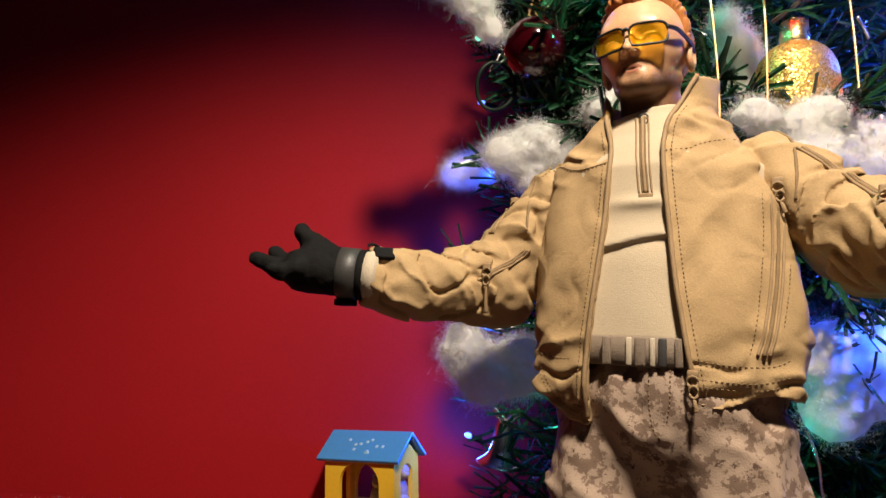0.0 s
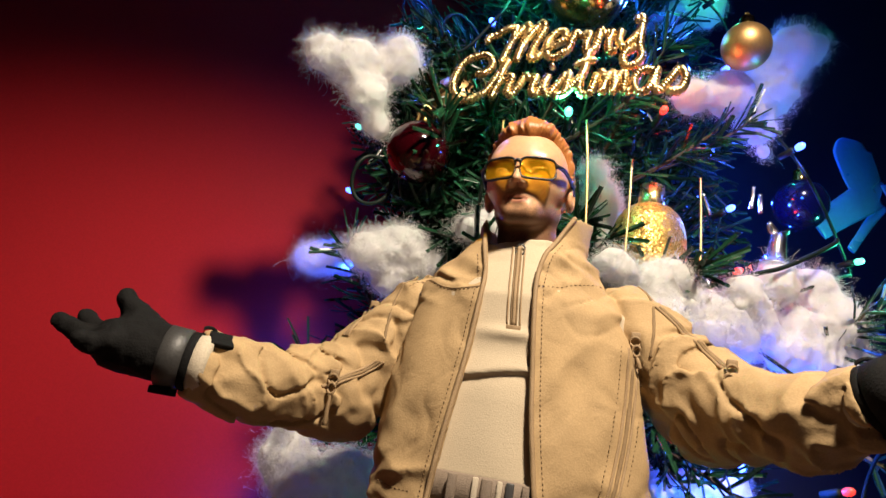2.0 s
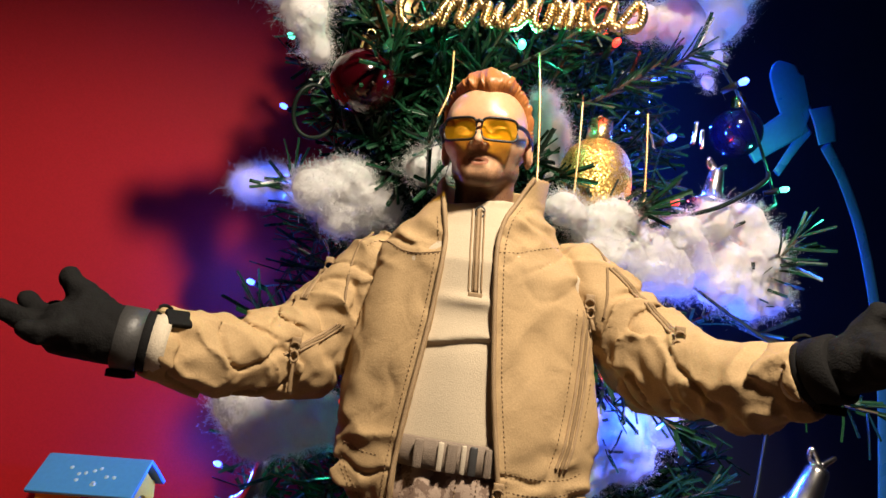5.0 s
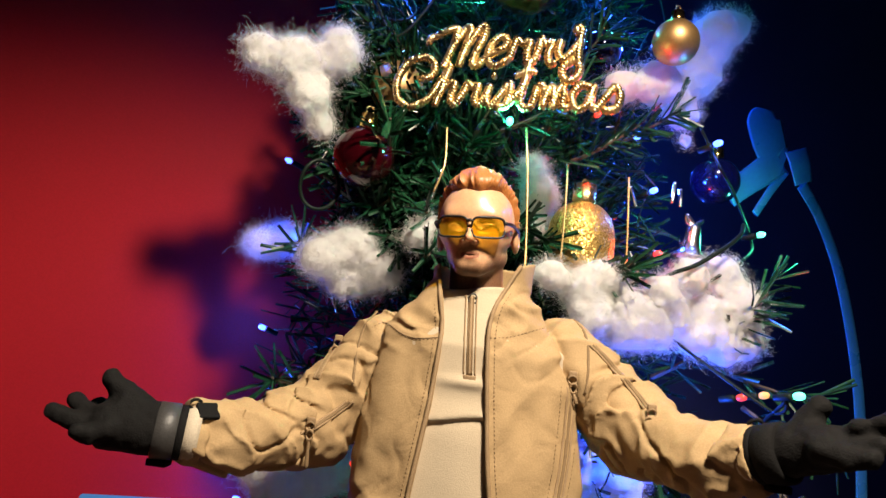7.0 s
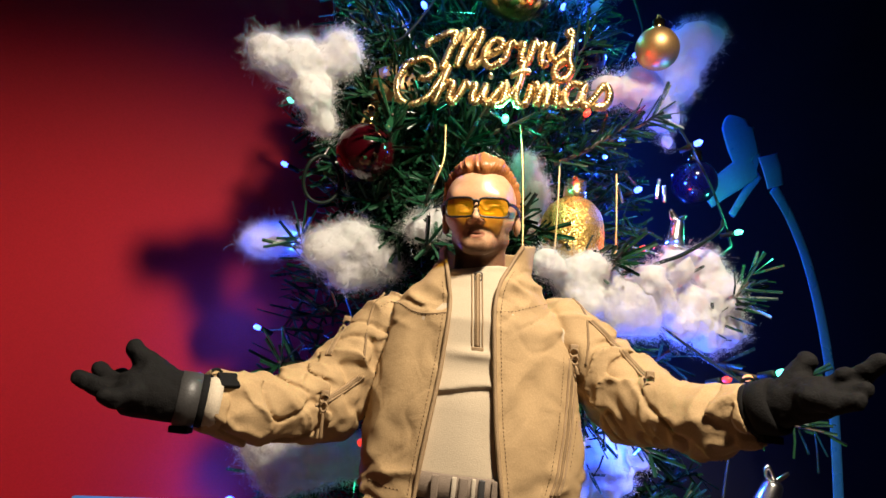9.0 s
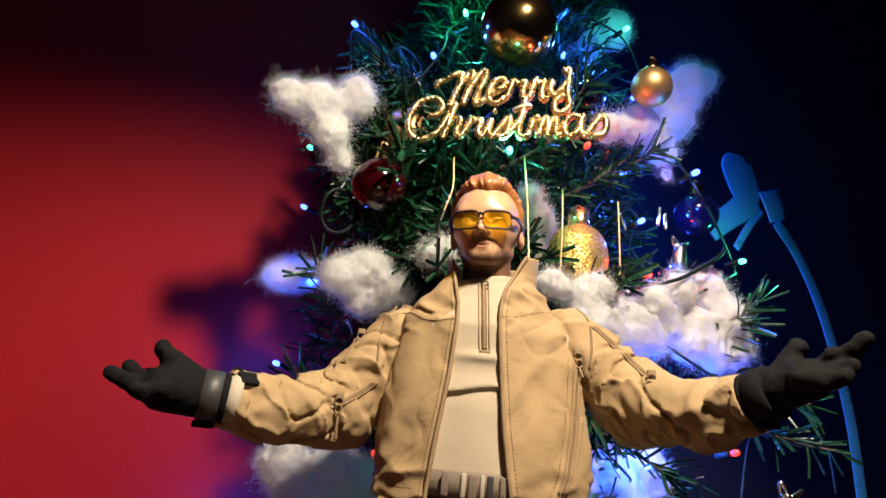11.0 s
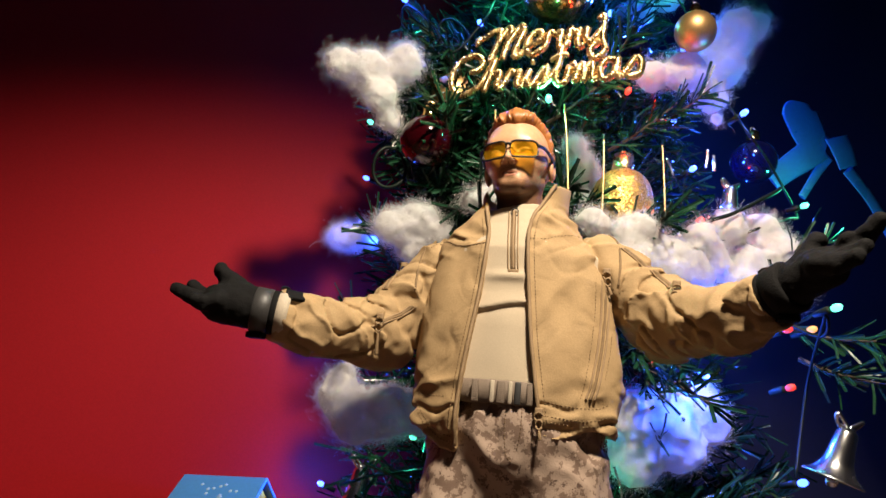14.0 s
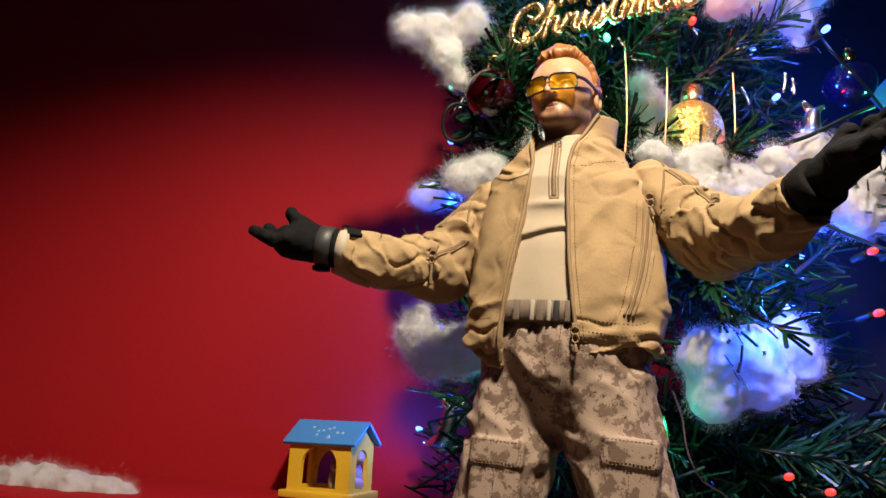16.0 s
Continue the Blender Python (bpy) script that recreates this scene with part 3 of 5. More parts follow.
    ladder([(-0.0565, 0.2270), (-0.0580, 0.2210), (-0.0590, 0.2150)], 0.0010, THREAD)

    def pull(x, z, lean, length, mat):
        y = float(skin([x], [z])[0]) - 0.0016
        ring = [(x + 0.0017 * math.cos(a), y, z + 0.0017 * math.sin(a)) for a in np.linspace(0, 2 * math.pi, 12, endpoint=False)]
        s.put(*tube(ring, 0.00055, 5, True), SEAM)
        ring = [(x + lean * 0.3 + 0.0013 * math.cos(a), y - 0.0004, z - 0.003 + 0.0018 * math.sin(a)) for a in np.linspace(0, 2 * math.pi, 12, endpoint=False)]
        s.put(*tube(ring, 0.0005, 5, True), SEAM)
        s.put(*box(x, y + 0.0004, z + 0.0022, 0.0016, 0.0008, 0.0012, 0.0004), SEAM)
        cord = smooth_path([(x + lean * 0.3, y, z - 0.0045), (x + lean * 0.7, y - 0.0006, z - 0.0045 - length * 0.5), (x + lean, y - 0.0002, z - 0.0045 - length)], 6)
        s.put(*tube(cord, np.linspace(0.0005, 0.0009, len(cord)), 6), mat)

    pull(-0.0560, 0.1985, 0.0005, 0.0105, THREAD)
    pull(-0.0560, 0.2290, -0.0030, 0.0100, THREAD)
    pull(0.0670, 0.2190, -0.0030, 0.0085, THREAD)
    pull(0.0400, 0.2265, 0.0020, 0.0040, SEAM)
    pull(0.0160, 0.1640, 0.0010, 0.0040, SEAM)

    # shirt with a half zip and a fold across the chest
    lo2, hi2, h2 = (-0.046, -0.042, 0.160), (0.048, 0.028, 0.266), 0.00085
    g = grid(lo2, hi2, h2)
    w = np.interp(g[2], [0.160, 0.2, 0.235, 0.248, 0.256, 0.264], [0.0375, 0.0405, 0.0385, 0.0225, 0.0165, 0.0150])
    d = np.interp(g[2], [0.160, 0.2, 0.235, 0.248, 0.256, 0.264], [0.0262, 0.0258, 0.0238, 0.0175, 0.0148, 0.0138])
    body = (np.sqrt((g[0] / w) ** 2 + ((g[1] - at(g[2], MIDY)) / d) ** 2) - 1) * np.minimum(w, d)
    body -= 0.0006 * lattice(g[0] * 80, g[1] * 80, g[2] * 70, 31)
    crease = 0.2075 + 0.0018 * np.sin(g[0] * 130 + 0.6)
    over = 1 / (1 + np.exp(-(g[2] - crease) / 0.0004))
    body -= 0.0019 * over * np.exp(-np.abs(g[2] - crease) / 0.006) - 0.0009 * (1 - over) * np.exp(-np.abs(g[2] - crease) / 0.002)
    body -= 0.0014 * np.exp(-((g[2] - 0.2215) / 0.0022) ** 2 - ((g[0] - 0.001) / 0.012) ** 2)
    body = np.maximum(np.maximum(body, 0.1755 - g[2]), g[2] - 0.2575 - 0.0015 * np.sin(g[0] * 150))
    s.put(*surface_nets(body, lo2, h2), SHIRT)
    skin2 = front_y(body, lo2, h2)
    for dx, r, m in ((-0.0021, 0.00035, SEAM), (0.0021, 0.00035, SEAM), (0.0, 0.0007, SEAM), (-0.0009, 0.0003, THREAD), (0.0009, 0.0003, THREAD)):
        z = np.linspace(0.2245, 0.2540, 30)
        x = 0.0008 + dx - (z - 0.2245) * 0.09
        y = np.convolve(np.pad(skin2(x, z), 3, "edge"), np.ones(7) / 7, "valid")
        s.put(*tube(np.stack([x, y - 0.0001, z], 1), r, 6), m)
    ringp = [(-0.0012 + 0.0016 * math.cos(a), float(skin2([0.0], [0.2535])[0]) - 0.0007, 0.2530 + 0.0020 * math.sin(a)) for a in np.linspace(0, 2 * math.pi, 12, endpoint=False)]
    s.put(*tube(ringp, 0.00035, 5, True), STRAP)
    s.put(*box(0.001, float(skin2([0.001], [0.2235])[0]) - 0.0001, 0.2235, 0.0024, 0.0004, 0.0009, 0.0003), SEAM)

    # belt and buckle
    a = np.linspace(0, 2 * math.pi, 72, endpoint=False)
    ring = []
    for z, k in ((0.1675, 0.0), (0.1680, 0.0011), (0.1765, 0.0011), (0.1770, 0.0)):
        ring.append(np.stack([0.002 + (0.0362 + k) * np.cos(a), -0.0080 + (0.0262 + k) * np.sin(a), np.full(72, z)], 1))
    i, j = np.meshgrid(np.arange(3), np.arange(72), indexing="ij")
    s.put(np.concatenate(ring), np.stack([i * 72 + j, i * 72 + (j + 1) % 72, (i + 1) * 72 + (j + 1) % 72, (i + 1) * 72 + j], -1).reshape(-1, 4), BELT)
    for x, hw, m in ((-0.0030, 0.0009, LINING), (0.0005, 0.0016, BELT), (0.0042, 0.0008, LINING), (0.0072, 0.0012, STRAP), (-0.010, 0.0014, BELT), (0.012, 0.0012, BELT)):
        s.put(*box(x, -0.0355 + 0.18 * abs(x) ** 1.35, 0.1722, hw, 0.0007, 0.0044, 0.0004), m)

    # trousers with cargo pockets, boots
    lo3, hi3, h3 = (-0.062, -0.045, 0.012), (0.074, 0.036, 0.176), 0.0011
    g = grid(lo3, hi3, h3)
    p = egg(g, (0.003, -0.006, 0.156), (0.0375, 0.0275, 0.030))
    for hip, knee, foot in (((-0.0145, -0.008, 0.138), (-0.0200, -0.012, 0.080), (-0.024, 0.002, 0.02)), ((0.0225, -0.007, 0.140), (0.0400, -0.010, 0.085), (0.046, 0.004, 0.02))):
        p = smin(p, cone(g, hip, knee, 0.0205, 0.0180), 0.004)
        p = smin(p, cone(g, knee, foot, 0.0175, 0.0135), 0.005)
    near = np.abs(p) < 0.006
    q = tuple(k[near] for k in g)
    p[near] -= 0.0019 * (1 - 2 * np.abs(lattice(q[0] * 60, q[1] * 60, q[2] * 105 + q[0] * 50, 41))) + 0.0008 * lattice(q[0] * 180, q[1] * 180, q[2] * 180, 42)
    for c, turn in (((-0.0155, -0.0295, 0.105), -0.15), ((0.0375, -0.0270, 0.111), 0.12)):
        ca, sa = math.cos(turn), math.sin(turn)
        l = ((g[0] - c[0]) * ca - (g[1] - c[1]) * sa, (g[0] - c[0]) * sa + (g[1] - c[1]) * ca, g[2] - c[2])
        p = smin(p, slab(l, (0, 0.002, -0.006), (0.0108, 0.0038, 0.019), 0.0018), 0.0015)
        p = np.minimum(p, slab(l, (0, 0.0016, 0.0085), (0.0114, 0.0046, 0.0058), 0.0016))
    p = np.maximum(np.maximum(p, g[2] - 0.1705), 0.018 - g[2])
    fly = slab(g, (0.0055, -0.0325, 0.157), (0.0040, 0.0014, 0.012), 0.001)
    p = smin(p, fly, 0.0012)
    s.put(*surface_nets(p, lo3, h3), CAMO)
    skin3 = front_y(p, lo3, h3)
    for x0, z0 in ((-0.0155, 0.1135), (0.0375, 0.1195)):
        for k in (0.0, 0.0011):
            stitches([(x0 - 0.0100, z0 + 0.004), (x0 - 0.0100 + k, z0 - 0.0042 + k), (x0, z0 - 0.0046 + k), (x0 + 0.0100 - k, z0 - 0.0042 + k), (x0 + 0.0100, z0 + 0.004)], THREAD, find=skin3)
        stitches([(x0 - 0.0100, z0 + 0.0046), (x0 + 0.0100, z0 + 0.0046)], THREAD, find=skin3)
        stitches([(x0, z0 - 0.0065), (x0, z0 - 0.022)], THREAD, find=skin3)
    stitches([(0.0030, 0.167), (0.0028, 0.158), (0.0040, 0.149), (0.0065, 0.146)], THREAD, find=skin3)
    stitches([(0.0092, 0.167), (0.0092, 0.158), (0.0080, 0.150)], THREAD, find=skin3)
    for x, y in ((-0.024, -0.008), (0.046, -0.006)):
        s.put(*moved(lathe(ball_profile(1.0, 12), 20), Matrix.Translation((x, y, 0.012)) @ Matrix.Diagonal((0.014, 0.024, 0.0135, 1))), BOOT)

    # head, as plain sculpted forms
    first = len(s.v)
    lo4, hi4, h4 = (-0.024, -0.038, 0.246), (0.020, 0.018, 0.314), 0.0004
    g = grid(lo4, hi4, h4)
    cx = -0.0022
    skull = smin(egg(g, (cx, -0.0060, 0.2885), (0.0158, 0.0205, 0.0178)), egg(g, (cx, -0.0145, 0.2880), (0.0142, 0.0130, 0.0150)), 0.004)
    head = smin(skull, egg(g, (cx, -0.0140, 0.2775), (0.0112, 0.0138, 0.0112)), 0.004)
    head = smin(head, cone(g, (cx - 0.0024, -0.0226, 0.2697), (cx + 0.0024, -0.0226, 0.2697), 0.0036, 0.0036), 0.004)
    head = smin(head, cone(g, (cx - 0.0080, -0.0232, 0.2888), (cx + 0.0080, -0.0230, 0.2888), 0.0030, 0.0030), 0.004)
    for sx in (-1, 1):
        head = smin(head, cone(g, (cx + sx * 0.0028, -0.0222, 0.2692), (cx + sx * 0.0098, -0.0060, 0.2735), 0.0034, 0.0030), 0.004)
        head = -smin(-head, egg(g, (cx + sx * 0.0064, -0.0290, 0.2848), (0.0040, 0.0042, 0.0026)), 0.0018)
        head = smin(head, egg(g, (cx + sx * 0.0064, -0.0230, 0.2846), (0.0036, 0.0034, 0.0024)), 0.0006)
        head = smin(head, cone(g, (cx + sx * 0.0070, -0.0222, 0.2805), (cx + sx * 0.0112, -0.0130, 0.2815), 0.0030, 0.0030), 0.0035)
        ear = egg(g, (cx + sx * 0.0162, -0.0040, 0.2812), (0.0019, 0.0040, 0.0056))
        ear = np.maximum(ear, -egg(g, (cx + sx * 0.0182, -0.0046, 0.2818), (0.0014, 0.0023, 0.0036)))
        head = smin(head, ear, 0.0010)
    head = smin(head, cone(g, (cx, -0.0258, 0.2882), (cx, -0.0310, 0.2797), 0.0011, 0.0016), 0.0018)
    for sx in (-1, 1):
        head = smin(head, egg(g, (cx + sx * 0.0023, -0.0282, 0.2787), (0.0016, 0.0022, 0.0013)), 0.0010)
        head = np.maximum(head, -egg(g, (cx + sx * 0.0011, -0.0298, 0.2778), (0.0006, 0.0010, 0.0005)))
    head = smin(head, cone(g, (cx - 0.0024, -0.0262, 0.2742), (cx + 0.0024, -0.0262, 0.2742), 0.0009, 0.0009), 0.0010)
    head = smin(head, cone(g, (cx - 0.0018, -0.0262, 0.2720), (cx + 0.0018, -0.0262, 0.2720), 0.0011, 0.0011), 0.0010)
    head = np.maximum(head, -egg(g, (cx, -0.0286, 0.2731), (0.0026, 0.0022, 0.0005)))
    head = -smin(-head, egg(g, (cx, -0.0300, 0.2702), (0.0026, 0.0018, 0.0009)), 0.0014)
    head = smin(head, cone(g, (cx, -0.001, 0.246), (cx, -0.0045, 0.272), 0.0122, 0.0112), 0.003)
    v, q = surface_nets(head, lo4, h4)
    mid = v[q].mean(1)
    n1 = lattice(mid[:, 0] * 900, mid[:, 1] * 900, mid[:, 2] * 900, 51) * 0.0006
    ax_ = np.abs(mid[:, 0] - cx)

    def soft(x, edge, width):
        return 1 / (1 + np.exp(np.clip((x - edge) / width, -30, 30)))

    front = soft(mid[:, 1], -0.004, 0.0012)
    jaw = 0.9 * soft(mid[:, 2] + n1 - 0.85 * np.clip(ax_ - 0.0050, 0, 0.010), 0.2690, 0.0011) * front
    lip = 0.42 * np.exp(-(ax_ / 0.0046) ** 4 - ((mid[:, 2] + n1 - 0.2760 + 0.20 * ax_) / 0.0008) ** 2) * soft(mid[:, 1], -0.020, 0.001)
    lip = np.maximum(lip, 0.28 * np.exp(-((ax_ - 0.0052) / 0.0010) ** 2) * soft(np.abs(mid[:, 2] - 0.2715), 0.0034, 0.0008) * soft(mid[:, 1], -0.018, 0.001))
    lip = np.maximum(lip, 0.6 * np.exp(-(ax_ / 0.0024) ** 2 - ((mid[:, 2] - 0.2698) / 0.0008) ** 2) * soft(mid[:, 1], -0.020, 0.001))
    eye = 0.75 * np.exp(-((ax_ - 0.0064) / 0.0025) ** 4 - ((mid[:, 2] - 0.2850) / 0.0007) ** 2) * soft(mid[:, 1], -0.018, 0.001)
    brow = 0.9 * np.exp(-((ax_ - 0.0066) / 0.0040) ** 4 - ((mid[:, 2] - 0.2884 - 0.06 * (ax_ - 0.007)) / 0.0007) ** 2) * soft(mid[:, 1], -0.018, 0.001)
    mouth = np.exp(-(ax_ / 0.0028) ** 4 - ((mid[:, 2] - 0.2731) / 0.0004) ** 2) * soft(mid[:, 1], -0.022, 0.001)
    tone = np.clip(np.maximum.reduce([jaw, lip, eye, brow, mouth]), 0, 1)
    level = np.clip((tone + 0.05 * np.random.RandomState(9).uniform(-1, 1, len(q))) * 6.4, 0, 6).astype(int)
    lips = (ax_ < 0.0036) & (np.abs(mid[:, 2] - 0.2730) < 0.0016 - 0.3 * np.clip(ax_ - 0.001, 0, 1)) & (mid[:, 1] < -0.022) & (level < 3)
    s.put(v, q[lips], LIP)
    for k in range(7):
        if ((level == k) & ~lips).any():
            s.put(v, q[(level == k) & ~lips], SKIN if k == 0 else BEARD[k - 1])

    # hair combed back from the brow, rising in a soft quiff
    line = np.interp(g[1], [-0.030, -0.0165, -0.0110, -0.0080, 0.0, 0.018], [0.3002, 0.2998, 0.2950, 0.2830, 0.2790, 0.2680]) - 0.0012 * np.exp(-((g[0] - cx - 0.002) / 0.003) ** 2)
    rise = np.clip((g[2] - line) / 0.0065, 0, 1)
    rise = rise * (2 - rise)
    thick = 0.0016 + 0.0030 * np.exp(-((g[0] - cx - 0.002) / 0.010) ** 2 - ((g[1] + 0.017) / 0.008) ** 2) + 0.0008 * np.clip((g[2] - 0.292) / 0.01, 0, 1)
    side = np.arctan2(g[0] - cx - 0.0025, g[2] - 0.2830)
    flow = side + 9.0 * (g[1] + 0.015) * np.sign(g[0] - cx - 0.0025) * np.clip(np.abs(g[0] - cx - 0.0025) / 0.004, 0, 1)
    lock = lattice(flow * 5.5, g[1] * 55, g[2] * 45 + 3, 61)
    strand = lattice(flow * 17, g[1] * 70, g[2] * 60, 62)
    fine = lattice(flow * 42, g[1] * 90, g[2] * 80, 63)
    comb = 0.0009 * (0.5 - np.abs(lock)) + 0.0009 * (0.5 - np.abs(strand)) + 0.0004 * fine
    hair = skull + 0.0007 - rise * (thick + comb + 0.0007)
    hair = np.maximum(hair, np.maximum(0.2700 - g[2], line - 0.0015 - g[2]))
    s.put(*surface_nets(hair, lo4, h4), HAIR)

    # spectacles
    for sx in (-1, 1):
        mx = cx + sx * 0.0071
        rim = []
        for a in np.linspace(0, 2 * math.pi, 40, endpoint=False):
            ex = math.copysign(abs(math.cos(a)) ** 0.45, math.cos(a)) * 0.0062
            ez = math.copysign(abs(math.sin(a)) ** 0.5, math.sin(a)) * 0.0041 + 0.03 * sx * ex
            rim.append((mx + ex, -0.0308 + 28 * (mx + ex - cx) ** 2, 0.2840 + ez))
        s.put(*tube(rim, 0.00048, 6, True), FRAME)
        rim = np.array(rim)
        inner = np.stack([mx + (rim[:, 0] - mx) * 0.96, rim[:, 1], 0.2840 + (rim[:, 2] - 0.2840) * 0.96], 1)
        mid = inner.mean(0)
        n = len(inner)
        v = np.concatenate([inner, inner * 0.5 + mid * 0.5, [mid]])
        f = [[k, (k + 1) % n, n + (k + 1) % n, n + k] for k in range(n)] + [[2 * n, n + k, n + (k + 1) % n, n + (k + 2) % n] for k in range(0, n, 2)]
        s.put(v, f, LENS)
        temple = smooth_path([(mx + sx * 0.0062, -0.0258, 0.2862), (cx + sx * 0.0158, -0.0200, 0.2862), (cx + sx * 0.0172, -0.0070, 0.2852), (cx + sx * 0.0168, 0.000, 0.2820)], 6)
        s.put(*tube(temple, 0.0008, 6), FRAME)
    s.put(*tube(smooth_path([(cx - 0.0012, -0.0307, 0.2862), (cx, -0.0312, 0.2866), (cx + 0.0012, -0.0307, 0.2862)], 4), 0.0007, 6), FRAME)

    turn = np.array(pose(0, 0, 0, 3, -3, -6))[:3, :3]
    mid0 = np.array((cx, -0.010, 0.270))
    for k in range(first, len(s.v)):
        s.v[k] = ((s.v[k] - mid0) * 0.955) @ turn.T + mid0 + np.array((0.0, -0.0010, -0.0030))

    # gloves
    def glove(wrist, knuckle, tips, thumb_base, thumb_tip, seed):
        pts = np.array([wrist, knuckle, thumb_tip, *tips])
        lo6, hi6, h6 = pts.min(0) - 0.015, pts.max(0) + 0.015, 0.0007
        g = grid(lo6, hi6, h6)
        wrist, knuckle = np.array(wrist), np.array(knuckle)
        palm = 1.0 if seed == 71 else 0.86
        d = cone(g, wrist, knuckle, 0.0088 * palm, 0.0080 * palm)
        spread = np.linspace(-1, 1, 4)
        side = np.cross(knuckle - wrist, (0.0, 0.0, 1.0))
        side /= np.linalg.norm(side)
        for k, tip in zip(spread, tips):
            base = knuckle + side * k * 0.0062 * palm
            mid = base * 0.45 + np.array(tip) * 0.55 + np.array((0, 0, -0.0012))
            d = smin(d, smin(cone(g, base, mid, 0.0039, 0.0033), cone(g, mid, tip, 0.0033, 0.0026), 0.001), 0.0014)
        d = smin(d, cone(g, thumb_base, thumb_tip, 0.0052, 0.0034), 0.003)
        near = np.abs(d) < 0.003
        q = tuple(k[near] for k in g)
        d[near] -= 0.0005 * lattice(q[0] * 260, q[1] * 260, q[2] * 260, seed) + 0.0003 * lattice(q[0] * 600, q[1] * 600, q[2] * 600, seed + 1)
        s.put(*surface_nets(d, lo6, h6), GLOVE)
        ax = (knuckle - wrist) / np.linalg.norm(knuckle - wrist)
        line = [wrist - ax * 0.0045, wrist - ax * 0.004, wrist + ax * 0.0025, wrist + ax * 0.003]
        s.put(*tube(line, np.array([0.0085, 0.0095, 0.0095, 0.0085]), 24), STRAP if seed == 71 else GLOVE)
        line = [wrist - ax * 0.0068, wrist - ax * 0.0064, wrist - ax * 0.0045, wrist - ax * 0.004]
        s.put(*tube(line, np.array([0.0086, 0.0093, 0.0092, 0.0086]), 24), GLOVE)
        s.put(*tube([wrist - ax * 0.0115, wrist - ax * 0.0095, wrist - ax * 0.006], np.array([0.0084, 0.0092, 0.0086]), 20), LINING)
        loop = [wrist - ax * 0.009 + side * 0.0015 * math.cos(a) + np.array((0, 0, 0.0098 + 0.0018 * math.sin(a))) - ax * 0.002 * math.cos(a) for a in np.linspace(0, 2 * math.pi, 10, endpoint=False)]
        s.put(*tube(loop, 0.0006, 5, True), GLOVE)
        s.put(*moved(box(0, 0, 0, 0.0035, 0.0025, 0.0012, 0.0004), Matrix.Translation(wrist - np.array((0, 0, 0.0105)))), GLOVE)

    glove((-0.0995, -0.0535, 0.1955), (-0.1145, -0.0600, 0.1965), ((-0.1195, -0.0710, 0.1955), (-0.1310, -0.0675, 0.2000), (-0.1285, -0.0600, 0.2030), (-0.1240, -0.0530, 0.2010)), (-0.1045, -0.0560, 0.1995), (-0.1190, -0.0565, 0.2105), 71)
    glove((0.1000, -0.0570, 0.2145), (0.1090, -0.0690, 0.2195), ((0.1130, -0.0765, 0.2270), (0.1210, -0.0815, 0.2320), (0.1160, -0.0815, 0.2235), (0.1130, -0.0825, 0.2195)), (0.1030, -0.0600, 0.2180), (0.1085, -0.0620, 0.2305), 81)
    # black patch on the forearm
    s.put(*moved(box(0, 0, 0, 0.0036, 0.0009, 0.0034, 0.0004), Matrix.Translation((-0.0866, -0.0499, 0.2030)) @ Vector((0.399, -0.449, 0.799)).to_track_quat("Y", "Z").to_matrix().to_4x4()), GLOVE)
    return s.mesh("action_figure")


FIG = pose(0.0773, 0.2374, 0.0, 0, 0, -27)
figure = new("action_figure", build_figure())
figure.matrix_world = FIG
tagged(figure, "articulated doll in tan jacket, camouflage trousers and black gloves, arms spread", "action figure")


# ---- the tree ----
TREE = Vector((0.165, 0.415, 0.0))
TOP = 0.90


def reach(z):
    return min(0.185, 0.235 * (1 - z / TOP) + 0.008)


def branch_mesh(length, seed):
    """A wire stem with flat creased needles all round it."""
    rnd = np.random.RandomState(seed)
    n = int(length * 640)
    s = Soup()
    bend = rnd.uniform(-0.15, 0.15)
    stem = np.stack([np.linspace(0, length, 10), bend * length * np.linspace(0, 1, 10) ** 2, 0.25 * length * np.linspace(0, 1, 10) ** 2], 1)
    s.put(*tube(stem, np.linspace(0.0016, 0.0007, 10), 5), BARK)
    k = rnd.uniform(0.12, 1.0, n)
    base = np.stack([k * length, bend * length * k ** 2, 0.25 * length * k ** 2], 1)
    ang = rnd.uniform(0, 2 * math.pi, n)
    lean = rnd.uniform(0.45, 1.05, n)
    d = np.stack([np.cos(lean), np.sin(lean) * np.cos(ang), np.sin(lean) * np.sin(ang)], 1)
    ln = rnd.uniform(0.014, 0.024, n)
    side = np.cross(d, rnd.normal(size=(n, 3)))
    side /= np.linalg.norm(side, axis=1)[:, None]
    up = np.cross(d, side)
    w = rnd.uniform(0.00080, 0.00120, n)[:, None]
    curl = up * (ln * rnd.uniform(-0.2, 0.2, n))[:, None]
    tip, mid = base + d * ln[:, None] + curl, base + d * ln[:, None] * 0.5 + curl * 0.25
    rows = []
    for c, q in ((base, 0.8), (mid, 1.0), (tip, 0.92)):
        rows += [c - side * w * q, c + up * w * 0.55, c + side * w * q]
    v = np.stack(rows, 1).reshape(-1, 3)
    o = np.arange(n)[:, None] * 9
    f = np.concatenate([o + np.array(t) for t in ((0, 1, 4, 3), (1, 2, 5, 4), (3, 4, 7, 6), (4, 5, 8, 7))])
    s.put(v, f, NEEDLE)
    return s.mesh("branch", False)


